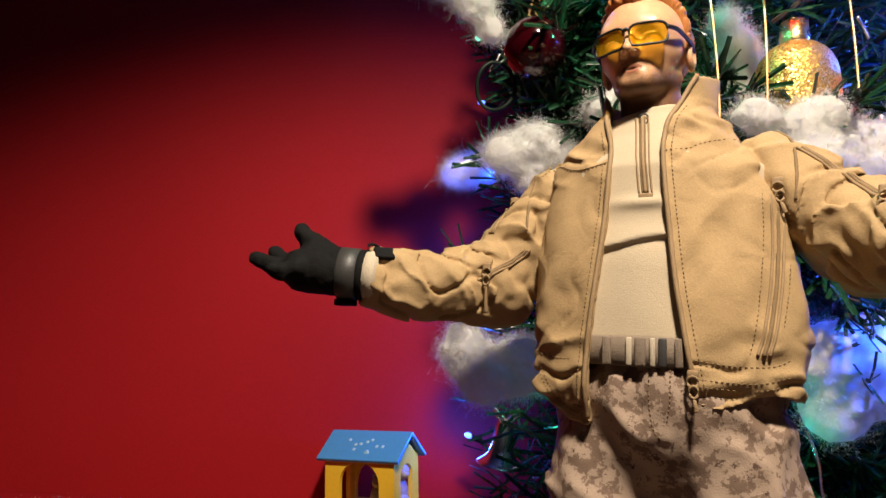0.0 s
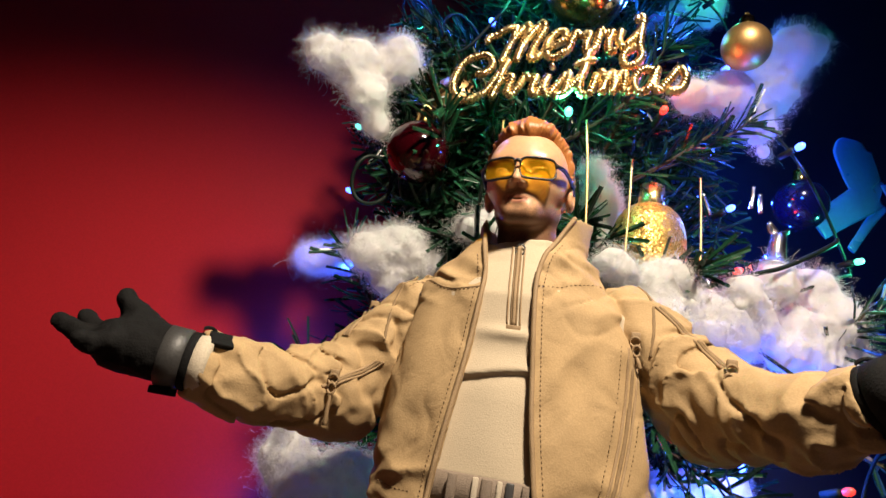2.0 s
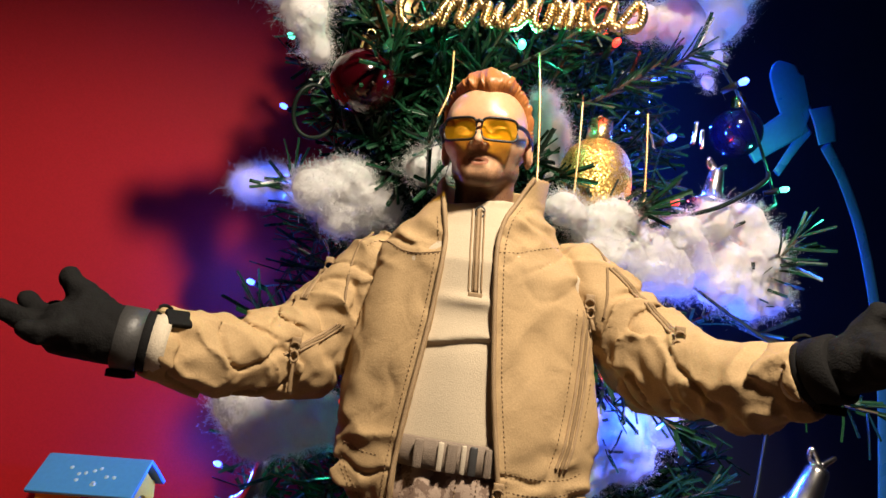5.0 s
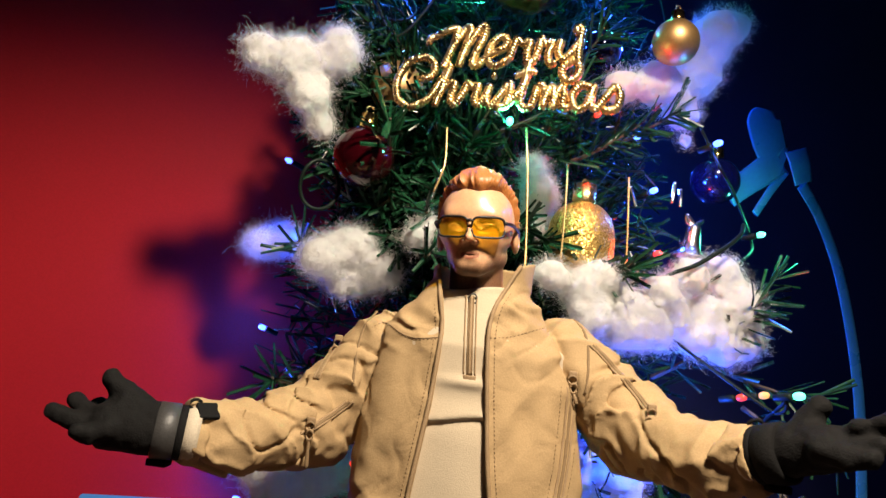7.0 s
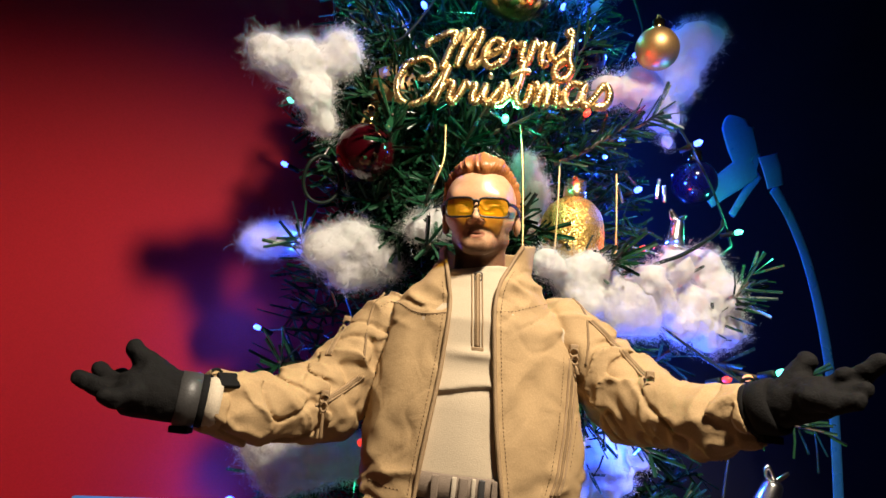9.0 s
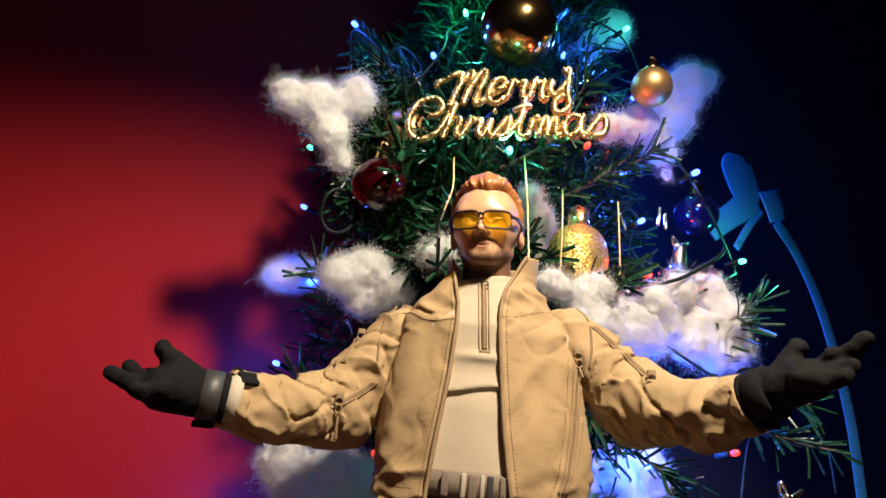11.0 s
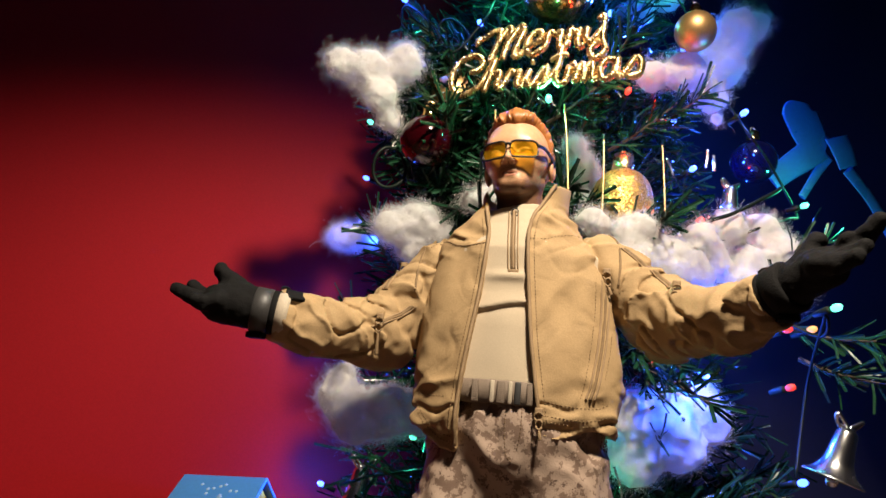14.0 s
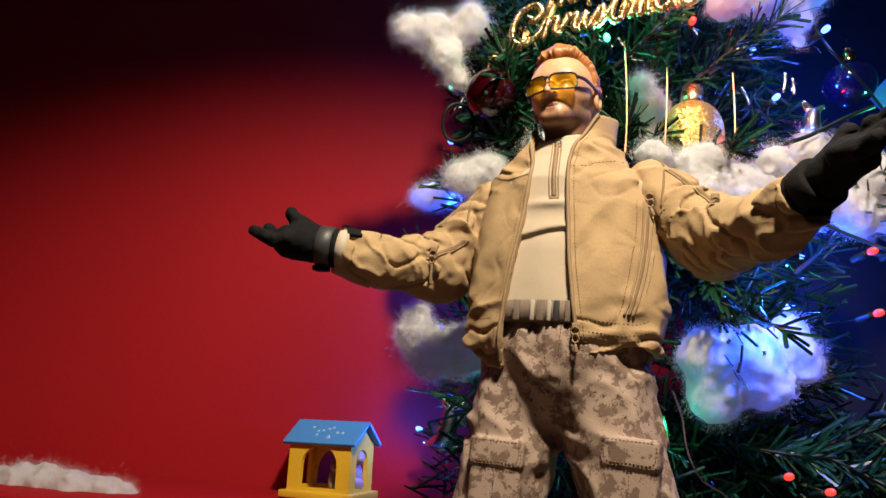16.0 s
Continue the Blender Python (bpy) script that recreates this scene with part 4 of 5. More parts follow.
CLEAR = (((0.040, 0.305, 0.322), 0.034), ((0.155, 0.275, 0.297), 0.036), ((0.008, 0.320, 0.360), 0.036), ((0.225, 0.275, 0.405), 0.044), ((0.045, 0.320, 0.268), 0.034), ((0.222, 0.255, 0.268), 0.040), ((0.095, 0.290, 0.362), 0.030), ((0.110, 0.285, 0.440), 0.034), ((0.200, 0.285, 0.170), 0.070), ((0.275, 0.265, 0.190), 0.055), ((0.165, 0.260, 0.260), 0.036))


def build_tree():
    tree = thing("christmas_tree", "small artificial green christmas tree with flat plastic needles", "tree", Matrix.Translation(TREE))
    part("trunk", quads_mesh("trunk", [(lathe([(0.001, 0.0), (0.013, 0.0), (0.011, 0.2), (0.007, 0.6), (0.002, TOP), (0.0005, TOP)], 12), BARK)]), tree)
    shapes = {ln: [branch_mesh(ln, 100 + int(ln * 1000) + k) for k in range(3)] for ln in (0.05, 0.08, 0.11, 0.14)}
    rnd = random.Random(5)
    count, k = 0, 0
    while count < 284 and k < 6000:
        k += 1
        z = 0.05 + 0.83 * ((k * 0.6180339) % 1.0) ** 1.15
        a = math.radians(k * 137.508)
        r = reach(z) * rnd.uniform(0.72, 1.0)
        if math.sin(a) > 0.25 and rnd.random() < 0.8 or z > 0.62 and rnd.random() < 0.7:
            continue
        tip = TREE + Vector((r * math.cos(a), r * math.sin(a), 0))
        if tip.y > WALL_Y - 0.03:
            continue
        if 0.125 < tip.x < 0.255 and 0.10 < z < 0.225 and tip.y < 0.315:
            continue
        if z < 0.34 and (tip - Vector((0.078, 0.225, 0))).length < 0.062:
            continue
        if z < 0.20 and tip.x > 0.10 and rnd.random() < 0.6:
            continue
        if z < 0.27 and tip.y < 0.235 and tip.x < 0.19:
            continue
        if any((Vector((tip.x, tip.y, z)) - Vector(c)).length < r2 for c, r2 in CLEAR):
            continue
        ln = min(shapes, key=lambda q: abs(q - min(r, 0.14) * 0.95))
        start = max(0.0, r - ln)
        ob = part("branch", shapes[ln][k % 3], tree)
        tilt = rnd.uniform(-18, 10)
        ob.matrix_basis = pose(start * math.cos(a), start * math.sin(a), z, 0, 0, math.degrees(a)) @ pose(0, 0, 0, rnd.uniform(0, 360), -tilt, rnd.uniform(-14, 14))
        count += 1
    # short inner growth that fills the tree
    rr = np.random.RandomState(77)
    n = 15000
    z = rr.uniform(0.03, 0.62, n)
    a = rr.uniform(0, 2 * math.pi, n)
    rad = np.array([reach(q) for q in z]) * rr.uniform(0.25, 0.70, n)
    base = np.stack([rad * np.cos(a), rad * np.sin(a), z], 1)
    keep = base[:, 1] + TREE.y < WALL_Y - 0.035
    for c, r2 in CLEAR:
        keep &= np.linalg.norm(base + np.array(TREE) - np.array(c), axis=1) > r2
    base, a, n = base[keep], a[keep], int(keep.sum())
    d = np.stack([np.cos(a), np.sin(a), np.zeros(n)], 1) * 0.7 + rr.normal(size=(n, 3)) * 0.6
    d /= np.linalg.norm(d, axis=1)[:, None]
    side = np.cross(d, rr.normal(size=(n, 3)))
    side /= np.linalg.norm(side, axis=1)[:, None]
    up, ln, w = np.cross(d, side), rr.uniform(0.018, 0.030, n)[:, None], 0.0010
    rows = [q for k in (0, 0.5, 1.0) for q in (base + d * ln * k - side * w, base + d * ln * k + up * w * 0.5, base + d * ln * k + side * w)]
    o = np.arange(n)[:, None] * 9
    s = Soup()
    s.put(np.stack(rows, 1).reshape(-1, 3), np.concatenate([o + np.array(t) for t in ((0, 1, 4, 3), (1, 2, 5, 4), (3, 4, 7, 6), (4, 5, 8, 7))]), NEEDLE)
    tagged(part("inner_needles", s.mesh("inner_needles", False), tree), kind="stuff")
    # sprays that stand out before the tree
    for (x, y, z), ln, yaw, lift in (((0.225, 0.300, 0.225), 0.08, -75, 25), ((0.250, 0.275, 0.235), 0.05, -50, -25), ((0.262, 0.268, 0.215), 0.05, -70, -30), ((0.030, 0.345, 0.205), 0.05, -120, -10), ((0.265, 0.290, 0.255), 0.05, -20, 35), ((0.12, 0.320, 0.355), 0.05, -70, 5), ((0.10, 0.330, 0.335), 0.05, -100, 15), ((0.14, 0.325, 0.340), 0.05, -95, 25), ((0.18, 0.315, 0.355), 0.05, -60, 10), ((0.15, 0.33, 0.385), 0.05, -80, 20),
                                     ((0.050, 0.385, 0.250), 0.05, -140, 20), ((0.045, 0.360, 0.345), 0.05, 150, 40), ((0.165, 0.320, 0.345), 0.05, -60, 15), ((0.07, 0.36, 0.31), 0.08, -110, 5)):
        ob = part("branch", shapes[ln][int(z * 1000) % 3], tree)
        ob.matrix_basis = Matrix.Translation(Vector((x, y, z)) - TREE) @ pose(0, 0, 0, 0, -lift, yaw)
    return tree


build_tree()


# ---- cotton wool ----
def cotton(blobs, seed, fibres=36000, label="fluffy tuft of white cotton wool resting on the tree"):
    rnd = np.random.RandomState(seed)
    b = np.array(blobs)
    c0 = b[:, :3].mean(0)
    b[:, :3] -= c0
    rmax = b[:, 3].max()
    h = max(0.0011, rmax / 18)
    lo, hi = (b[:, :3] - b[:, 3:]).min(0) - 0.006, (b[:, :3] + b[:, 3:]).max(0) + 0.006
    g = grid(lo, hi, h)
    d = None
    for x, y, z, r in b:
        e = np.sqrt((g[0] - x) ** 2 + (g[1] - y) ** 2 + (g[2] - z) ** 2) - r * 0.76
        d = e if d is None else smin(d, e, 0.009)
    d += 0.0012 - 0.0022 * lattice(g[0] * 75, g[1] * 75, g[2] * 75, seed) + 0.0016 * lattice(g[0] * 210, g[1] * 210, g[2] * 210, seed + 1) + 0.0004 * lattice(g[0] * 480, g[1] * 480, g[2] * 480, seed + 2)
    s = Soup()
    v, f = surface_nets(d, lo, h)
    s.put(v, f, COTTON)
    # loose fibres that stand out of the tuft
    pick = rnd.randint(0, len(v), fibres)
    base = v[pick]
    near = np.argmin(np.linalg.norm(base[:, None] - b[None, :, :3], axis=2) / b[None, :, 3], axis=1)
    out = base - b[near, :3]
    out /= np.linalg.norm(out, axis=1)[:, None] + 1e-9
    d1 = out * 0.55 + rnd.normal(size=out.shape) * 0.85
    d1 /= np.linalg.norm(d1, axis=1)[:, None]
    step = rnd.gamma(2.0, 0.00042, fibres)[:, None]
    pts = [base + out * (rnd.exponential(0.0014, fibres) - 0.0008)[:, None]]
    for _ in range(3):
        pts.append(pts[-1] + d1 * step)
        d1 = d1 + rnd.normal(size=d1.shape) * 1.3
        d1 /= np.linalg.norm(d1, axis=1)[:, None]
    side = np.cross(out, rnd.normal(size=out.shape))
    side /= np.linalg.norm(side, axis=1)[:, None] + 1e-9
    w = rnd.uniform(0.00002, 0.00006, fibres)[:, None]
    vv = np.stack([q for p in pts for q in (p - side * w, p + side * w)], 1).reshape(-1, 3)
    o = np.arange(fibres)[:, None] * 8
    ff = np.concatenate([o + np.array((2 * k, 2 * k + 1, 2 * k + 3, 2 * k + 2)) for k in range(3)])
    s.put(vv, ff, COTTON)
    ob = new("cotton_tuft", s.mesh("cotton_tuft"))
    ob.location = c0
    return tagged(ob, label, "cotton wool", "cotton tufts on the tree")


cotton([(-0.017, 0.323, 0.365, 0.014), (0.002, 0.327, 0.367, 0.019), (0.024, 0.331, 0.38, 0.017), (0.01, 0.323, 0.35, 0.015), (0.018, 0.327, 0.338, 0.01)], 1)
cotton([(0.004, 0.396, 0.278, 0.012), (0.015, 0.4, 0.282, 0.014), (0.028, 0.404, 0.282, 0.01)], 2)
cotton([(0.027, 0.323, 0.268, 0.013), (0.044, 0.327, 0.275, 0.018), (0.051, 0.331, 0.262, 0.015), (0.062, 0.323, 0.266, 0.012), (0.039, 0.327, 0.256, 0.011)], 3)
cotton([(0.067, 0.296, 0.282, 0.009), (0.078, 0.3, 0.289, 0.013), (0.087, 0.304, 0.282, 0.01)], 4, 12000)
cotton([(0.13, 0.298, 0.331, 0.01), (0.138, 0.302, 0.318, 0.012), (0.139, 0.306, 0.303, 0.011)], 5)
cotton([(0.127, 0.261, 0.27, 0.012), (0.145, 0.265, 0.267, 0.014), (0.167, 0.269, 0.265, 0.014), (0.177, 0.261, 0.261, 0.014), (0.156, 0.265, 0.276, 0.012), (0.150, 0.262, 0.253, 0.0150), (0.171, 0.262, 0.250, 0.0160), (0.188, 0.258, 0.250, 0.0140)], 6)
cotton([(0.189, 0.256, 0.269, 0.014), (0.211, 0.26, 0.283, 0.015), (0.236, 0.264, 0.286, 0.016), (0.241, 0.256, 0.268, 0.015), (0.223, 0.26, 0.262, 0.016), (0.258, 0.264, 0.257, 0.009), (0.199, 0.256, 0.259, 0.013), (0.250, 0.258, 0.250, 0.0130), (0.232, 0.256, 0.247, 0.0140), (0.212, 0.256, 0.248, 0.0130)], 7)
cotton([(0.233, 0.281, 0.428, 0.022), (0.253, 0.285, 0.443, 0.015), (0.228, 0.289, 0.408, 0.022), (0.198, 0.281, 0.391, 0.018), (0.176, 0.285, 0.385, 0.014), (0.221, 0.289, 0.384, 0.016), (0.219, 0.281, 0.363, 0.007)], 8)
cotton([(0.208, 0.368, 0.504, 0.027), (0.24, 0.372, 0.529, 0.024), (0.195, 0.376, 0.513, 0.022)], 9, 12000)
cotton([(0.010, 0.320, 0.168, 0.016), (0.022, 0.322, 0.155, 0.018), (0.038, 0.324, 0.162, 0.020), (0.058, 0.328, 0.162, 0.018), (0.012, 0.320, 0.180, 0.010)], 10)
cotton([(0.176, 0.303, 0.172, 0.024), (0.196, 0.304, 0.174, 0.028), (0.218, 0.306, 0.187, 0.022), (0.231, 0.308, 0.174, 0.017), (0.181, 0.305, 0.150, 0.020), (0.208, 0.305, 0.160, 0.022)], 11, 24000)
cotton([(-0.262, 0.41, 0.050, 0.015), (-0.244, 0.41, 0.049, 0.017), (-0.226, 0.41, 0.051, 0.018), (-0.208, 0.41, 0.051, 0.018), (-0.190, 0.412, 0.049, 0.016), (-0.176, 0.415, 0.047, 0.013)], 12, 16000, "soft heap of white cotton wool lying on the ledge")


# ---- baubles, bells and the sign ----
def hang(name, label, category, m, pieces, group=""):
    """A thing whose parts are (name, quads, material, label)."""
    ob = thing(name, label, category, m, group)
    for nm, vf, mat, lab in pieces:
        part(nm, quads_mesh(nm, [(vf, mat)]), ob, lab)
    return ob


def cap(r, z, mat):
    ribs = [(r * 0.02, z + r * 0.52), (r * 0.30, z + r * 0.5), (r * 0.32, z), (r * 0.30, z - r * 0.05)]
    v, f = lathe(ribs, 24)
    k = np.arange(len(v)) % 24
    v[:, :2] *= (1 + 0.06 * (k % 2))[:, None]
    return v, f


def loop(r, z, wire=0.0005):
    return tube([(r * math.cos(a), 0, z + r + r * math.sin(a)) for a in np.linspace(0, 2 * math.pi, 14, endpoint=False)], wire, 5, True)


def bauble(label, place, r, mat, capmat=None, tip=(0, 0, 0)):
    capmat = capmat or GOLD
    m = Matrix.Translation(place) @ pose(0, 0, 0, *tip)
    return hang("bauble", label, "bauble", m, [("ball", lathe(ball_profile(r, 22), 40), mat, ""), ("cap", cap(r * 0.9, r * 0.95, capmat), capmat, "ribbed metal cap"), ("loop", loop(r * 0.13, r * 1.42), GOLD_ROPE, "")], "baubles on the tree")


bauble("shiny wine red glass bauble hanging on the tree", (0.0405, 0.314, 0.3225), 0.0160, BALL_RED)
bauble("large mirror-bright gold bauble above the sign", (0.1110, 0.292, 0.4385), 0.0240, GOLD)
bauble("satin gold bauble beside a cotton tuft", (0.1905, 0.262, 0.4075), 0.0125, GOLD_MATTE)
bauble("satin gold bauble behind the sign", (0.062, 0.345, 0.374), 0.0155, GOLD_MATTE)
bauble("dark blue shiny bauble deep in the tree", (0.262, 0.300, 0.350), 0.0150, BALL_BLUE)
bauble("dark blue shiny bauble deep in the tree", (0.172, 0.305, 0.412), 0.0130, BALL_BLUE)

# glittered gold bell-shaped ornament
dome = [(0.0001, 0.0205), (0.004, 0.0203), (0.009, 0.0185), (0.0135, 0.0145), (0.0165, 0.009), (0.0178, 0.002), (0.0180, -0.006), (0.0178, -0.014), (0.0165, -0.020), (0.012, -0.0245), (0.006, -0.0265), (0.0001, -0.027)]
hang("glitter_ornament", "gold glitter covered dome ornament with a ribbed cap", "ornament", Matrix.Translation((0.1555, 0.283, 0.2945)), [
    ("body", lathe([tuple(q) for q in smooth_path([(a, 0, b) for a, b in reversed(dome)], 4)[:, [0, 2]]], 48), GLITTER, ""),
    ("cap", cap(0.0195, 0.0205, GOLD_ROPE), GOLD_ROPE, "bright gold ribbed cap"),
    ("loop", loop(0.002, 0.0290), GOLD_ROPE, "")])


def bell(place, size, tip, label):
    prof = [(0.0001, 1.0), (0.10, 1.0), (0.16, 0.97), (0.20, 0.90), (0.23, 0.6), (0.27, 0.35), (0.36, 0.15), (0.52, 0.03), (0.56, 0.0), (0.54, -0.02), (0.46, 0.03), (0.30, 0.2), (0.18, 0.6), (0.0001, 0.85)]
    vf = lathe([(a * size, b * size) for a, b in prof], 32)
    clap = lathe([(a, b - size * 0.05) for a, b in ball_profile(size * 0.12, 8)], 12)
    bow = [tube(smooth_path([(0, 0, size), (sx * size * 0.30, 0.001, size * 1.22), (sx * size * 0.18, 0.002, size * 1.02), (0, 0, size)], 6), 0.0011, 5) for sx in (-1, 1)]
    return hang("bell", label, "bell", Matrix.Translation(place) @ pose(0, 0, 0, *tip), [("shell", vf, SILVER, ""), ("clapper", clap, SILVER, ""), ("ribbon", bow[0], SILVER, "silver foil ribbon"), ("ribbon", bow[1], SILVER, "silver foil ribbon")], "silver bells on the tree")


bell((0.2390, 0.226, 0.1520), 0.025, (12, 14, 0), "slim silver bell with a foil bow hanging low")
bell((0.0370, 0.400, 0.1020), 0.026, (5, 6, 0), "slim silver bell hanging at the side of the tree")
bell((0.2160, 0.268, 0.2930), 0.019, (0, 8, 0), "slim silver bell half sunk in cotton wool")

# letters of the sign: strokes in units of a hundredth of its width
STROKES = {
    "merry_m": [[(18.5, 31), (19, 33), (23, 35), (29, 37.5), (33, 38.5), (33.5, 36), (31, 27), (28, 19)], [(28, 19), (32, 29), (37, 37.5), (40, 39), (40.5, 36), (38, 27), (36, 20)], [(36, 20), (40, 30), (45, 38), (48, 39.5), (48.5, 36), (45, 27), (43, 21), (46, 20), (49, 23.5)]],
    "merry_e": [[(49, 23.5), (55, 26.5), (60, 30), (60, 33.5), (55.5, 34), (51.5, 28), (52, 22), (56, 20), (62.5, 24)]],
    "merry_r": [[(62.5, 24), (64.5, 30), (65.5, 33.5), (68.5, 31), (72.5, 32.5), (71.5, 26), (72.5, 21), (76, 23.5)]],
    "merry_r_again": [[(76, 23.5), (77.5, 30), (78, 34), (80.5, 31), (83.6, 32.5), (82.5, 26), (83.5, 21.5), (86, 22.5)]],
    "merry_y": [[(88.5, 33), (87.5, 27), (90, 24), (94, 27), (97.5, 33), (98.3, 37.5), (96.5, 39.5), (95.5, 37.5), (98, 36)], [(98, 35), (97.5, 25), (99, 19), (96, 14), (91.5, 14.5), (90.5, 19.5), (96, 24)]],
    "christmas_c": [[(15.7, 13.5), (20, 13.5), (23.4, 17.5), (21.5, 22), (16, 24), (8, 20.5), (3, 12), (4.5, 3.5), (10, -0.5), (16, 0), (22, 4), (27, 11), (32, 20.5)]],
    "christmas_h": [[(32, 20.5), (30, 14), (25.5, 0.5)], [(25.5, 0.5), (29, 8.5), (33, 11.5), (35.3, 10), (33.5, 3), (36, 0.6)]],
    "christmas_r": [[(36, 0.6), (40, 6), (42.3, 11.8), (44.5, 9.5), (48, 10.5), (46.5, 3), (49, 0.6)]],
    "christmas_i": [[(49, 0.6), (52.5, 6), (54.2, 11), (52.8, 3), (55.6, 0.6)], [(55.5, 15), (56.1, 15.6)]],
    "christmas_s": [[(55.6, 0.6), (60, 6), (64, 12), (65, 7), (63, 1.5), (58.5, 0), (63, 1.2)]],
    "christmas_t": [[(63, 1.2), (69, 7), (72.4, 14), (73.5, 23), (72, 14), (70.5, 4), (72.5, 0.5), (76, 1)], [(67, 15.8), (72, 17.2), (77, 18)]],
    "christmas_m": [[(76, 0.8), (77.8, 6), (78.7, 10.5), (81.5, 11), (82.2, 7), (82, 0.8)], [(82, 0.8), (84, 8), (86.4, 11.2), (87.3, 7), (87, 0.8)], [(87, 0.8), (89, 8), (91.3, 11.2), (92.3, 7), (92, 1.5), (95, 1)]],
    "christmas_a": [[(105.3, 11.4), (100, 11.6), (96.4, 6), (99, 0.4), (104, 3), (106.7, 11.6), (106, 3), (109, 0.8)]],
    "christmas_s_again": [[(109, 0.8), (113, 6), (117, 11.6), (120, 7), (118, 1.2), (112.5, 0.3), (118, 1.5)]],
}
SIGN = pose(0.0470, 0.3030, 0.3490, 0, 0, -36)
sign = thing("greeting_sign", "gold twisted cord lettering reading Merry Christmas", "sign", SIGN)
U, V = 0.1145 / 121, 0.128 / 121
for name, strokes in STROKES.items():
    bits = []
    for st in strokes:
        p = smooth_path([(a * U, -0.0008 * (k % 2), b * V) for k, (a, b) in enumerate(st)], 12)
        for turn in (0, 1):
            d = np.gradient(p, axis=0)
            d /= np.linalg.norm(d, axis=1)[:, None] + 1e-9
            side = np.cross(d, (0, 1.0, 0))
            run = np.concatenate([[0], np.cumsum(np.linalg.norm(np.diff(p, axis=0), axis=1))])
            ph = run * 2 * math.pi * 330 + turn * math.pi
            fine = np.linspace(0, run[-1], max(12, int(run[-1] * 3600)))
            q = np.stack([np.interp(fine, run, p[:, k]) for k in range(3)], 1)
            sd = np.stack([np.interp(fine, run, side[:, k]) for k in range(3)], 1)
            ph = fine * 2 * math.pi * 330 + turn * math.pi
            q += sd * (0.00105 * np.cos(ph))[:, None] + np.array((0, 1.0, 0)) * (0.00105 * np.sin(ph))[:, None]
            bits.append((tube(q, 0.00122, 6), GOLD_ROPE))
    part(name, quads_mesh(name, bits), sign)


# ---- light string ----
def bulb(place, mat, label, aim=(0, -0.4, 1)):
    d = Vector(aim).normalized()
    m = Matrix.Translation(place) @ d.to_track_quat("Z", "Y").to_matrix().to_4x4()
    glass = lathe([(0.0013, -0.002), (0.0018, -0.0008), (0.0019, 0.0006), (0.0014, 0.0022), (0.0001, 0.0030)], 12)
    sock = lathe([(0.0001, -0.011), (0.0016, -0.011), (0.0019, -0.004), (0.0017, -0.003), (0.0001, -0.003)], 10)
    ob = hang("light_bulb", label, "light bulb", m, [("glass", glass, mat, ""), ("socket", sock, WIRE, "dark green socket")], "bulbs of the light string")
    return ob


LEDS = [
    ((0.0160, 0.430, 0.3833), "g", 0), ((0.1011, 0.2728, 0.3450), "g", 1.0), ((0.2876, 0.2859, 0.3187), "g", 1), ((0.0973, 0.350, 0.4800), "g", 2), ((0.2209, 0.200, 0.2285), "g", 0),
    ((0.0216, 0.360, 0.4494), "b", 1), ((0.2200, 0.2570, 0.3560), "b", 0.6), ((0.2345, 0.240, 0.1483), "b", 0), ((0.0320, 0.400, 0.2800), "b", 1.8), ((0.2000, 0.268, 0.1970), "b", 3.8), ((0.150, 0.330, 0.215), "b", 1),
    ((0.2000, 0.300, 0.3650), "b", 0), ((0.215, 0.310, 0.430), "b", 1.5), ((0.150, 0.305, 0.130), "g", 0.4), ((0.060, 0.350, 0.150), "g", 0.12), ((0.222, 0.330, 0.500), "g", 1),
    ((0.020, 0.450, 0.225), "b", 1.5), ((0.020, 0.455, 0.110), "b", 1.7), ((0.165, 0.325, 0.455), "b", 0.9), ((0.075, 0.345, 0.435), "b", 0.6), ((0.215, 0.300, 0.335), "b", 0.8), ((0.300, 0.420, 0.270), "b", 2.5), ((0.280, 0.420, 0.400), "b", 2.3), ((0.02, 0.44, 0.34), "b", 0),
    ((0.2130, 0.290, 0.2960), "r", 1.2), ((0.1490, 0.268, 0.3590), "r", 1.1), ((0.2250, 0.235, 0.2230), "r", 0), ((0.0430, 0.270, 0.1780), "r", 0), ((0.2175, 0.262, 0.1085), "r", 0), ((0.2315, 0.242, 0.1945), "r", 0), ((0.240, 0.235, 0.225), "a", 0), ((0.1973, 0.262, 0.1136), "r", 0),
]
KINDS = {"g": (LED_GREEN, GREEN, "green", 0.09), "b": (LED_BLUE, BLUE, "blue", 0.215), "r": (LED_RED, RED, "red", 0.055), "a": (LED_AMBER, AMBER, "amber", 0.03)}
for place, k, lit in LEDS:
    mat, colour, word, watts = KINDS[k]
    bulb(place, mat, f"tiny glowing {word} bulb of the light string", (place[0] - 0.165, place[1] - 0.415, 0.05))
    if lit:
        back = Vector((place[0] - 0.165, place[1] - 0.415, 0)).normalized() * 0.006
        lamp("bulb_light", "POINT", Vector(place) + back, (0, 0, 0), watts * lit, colour, 0.003)

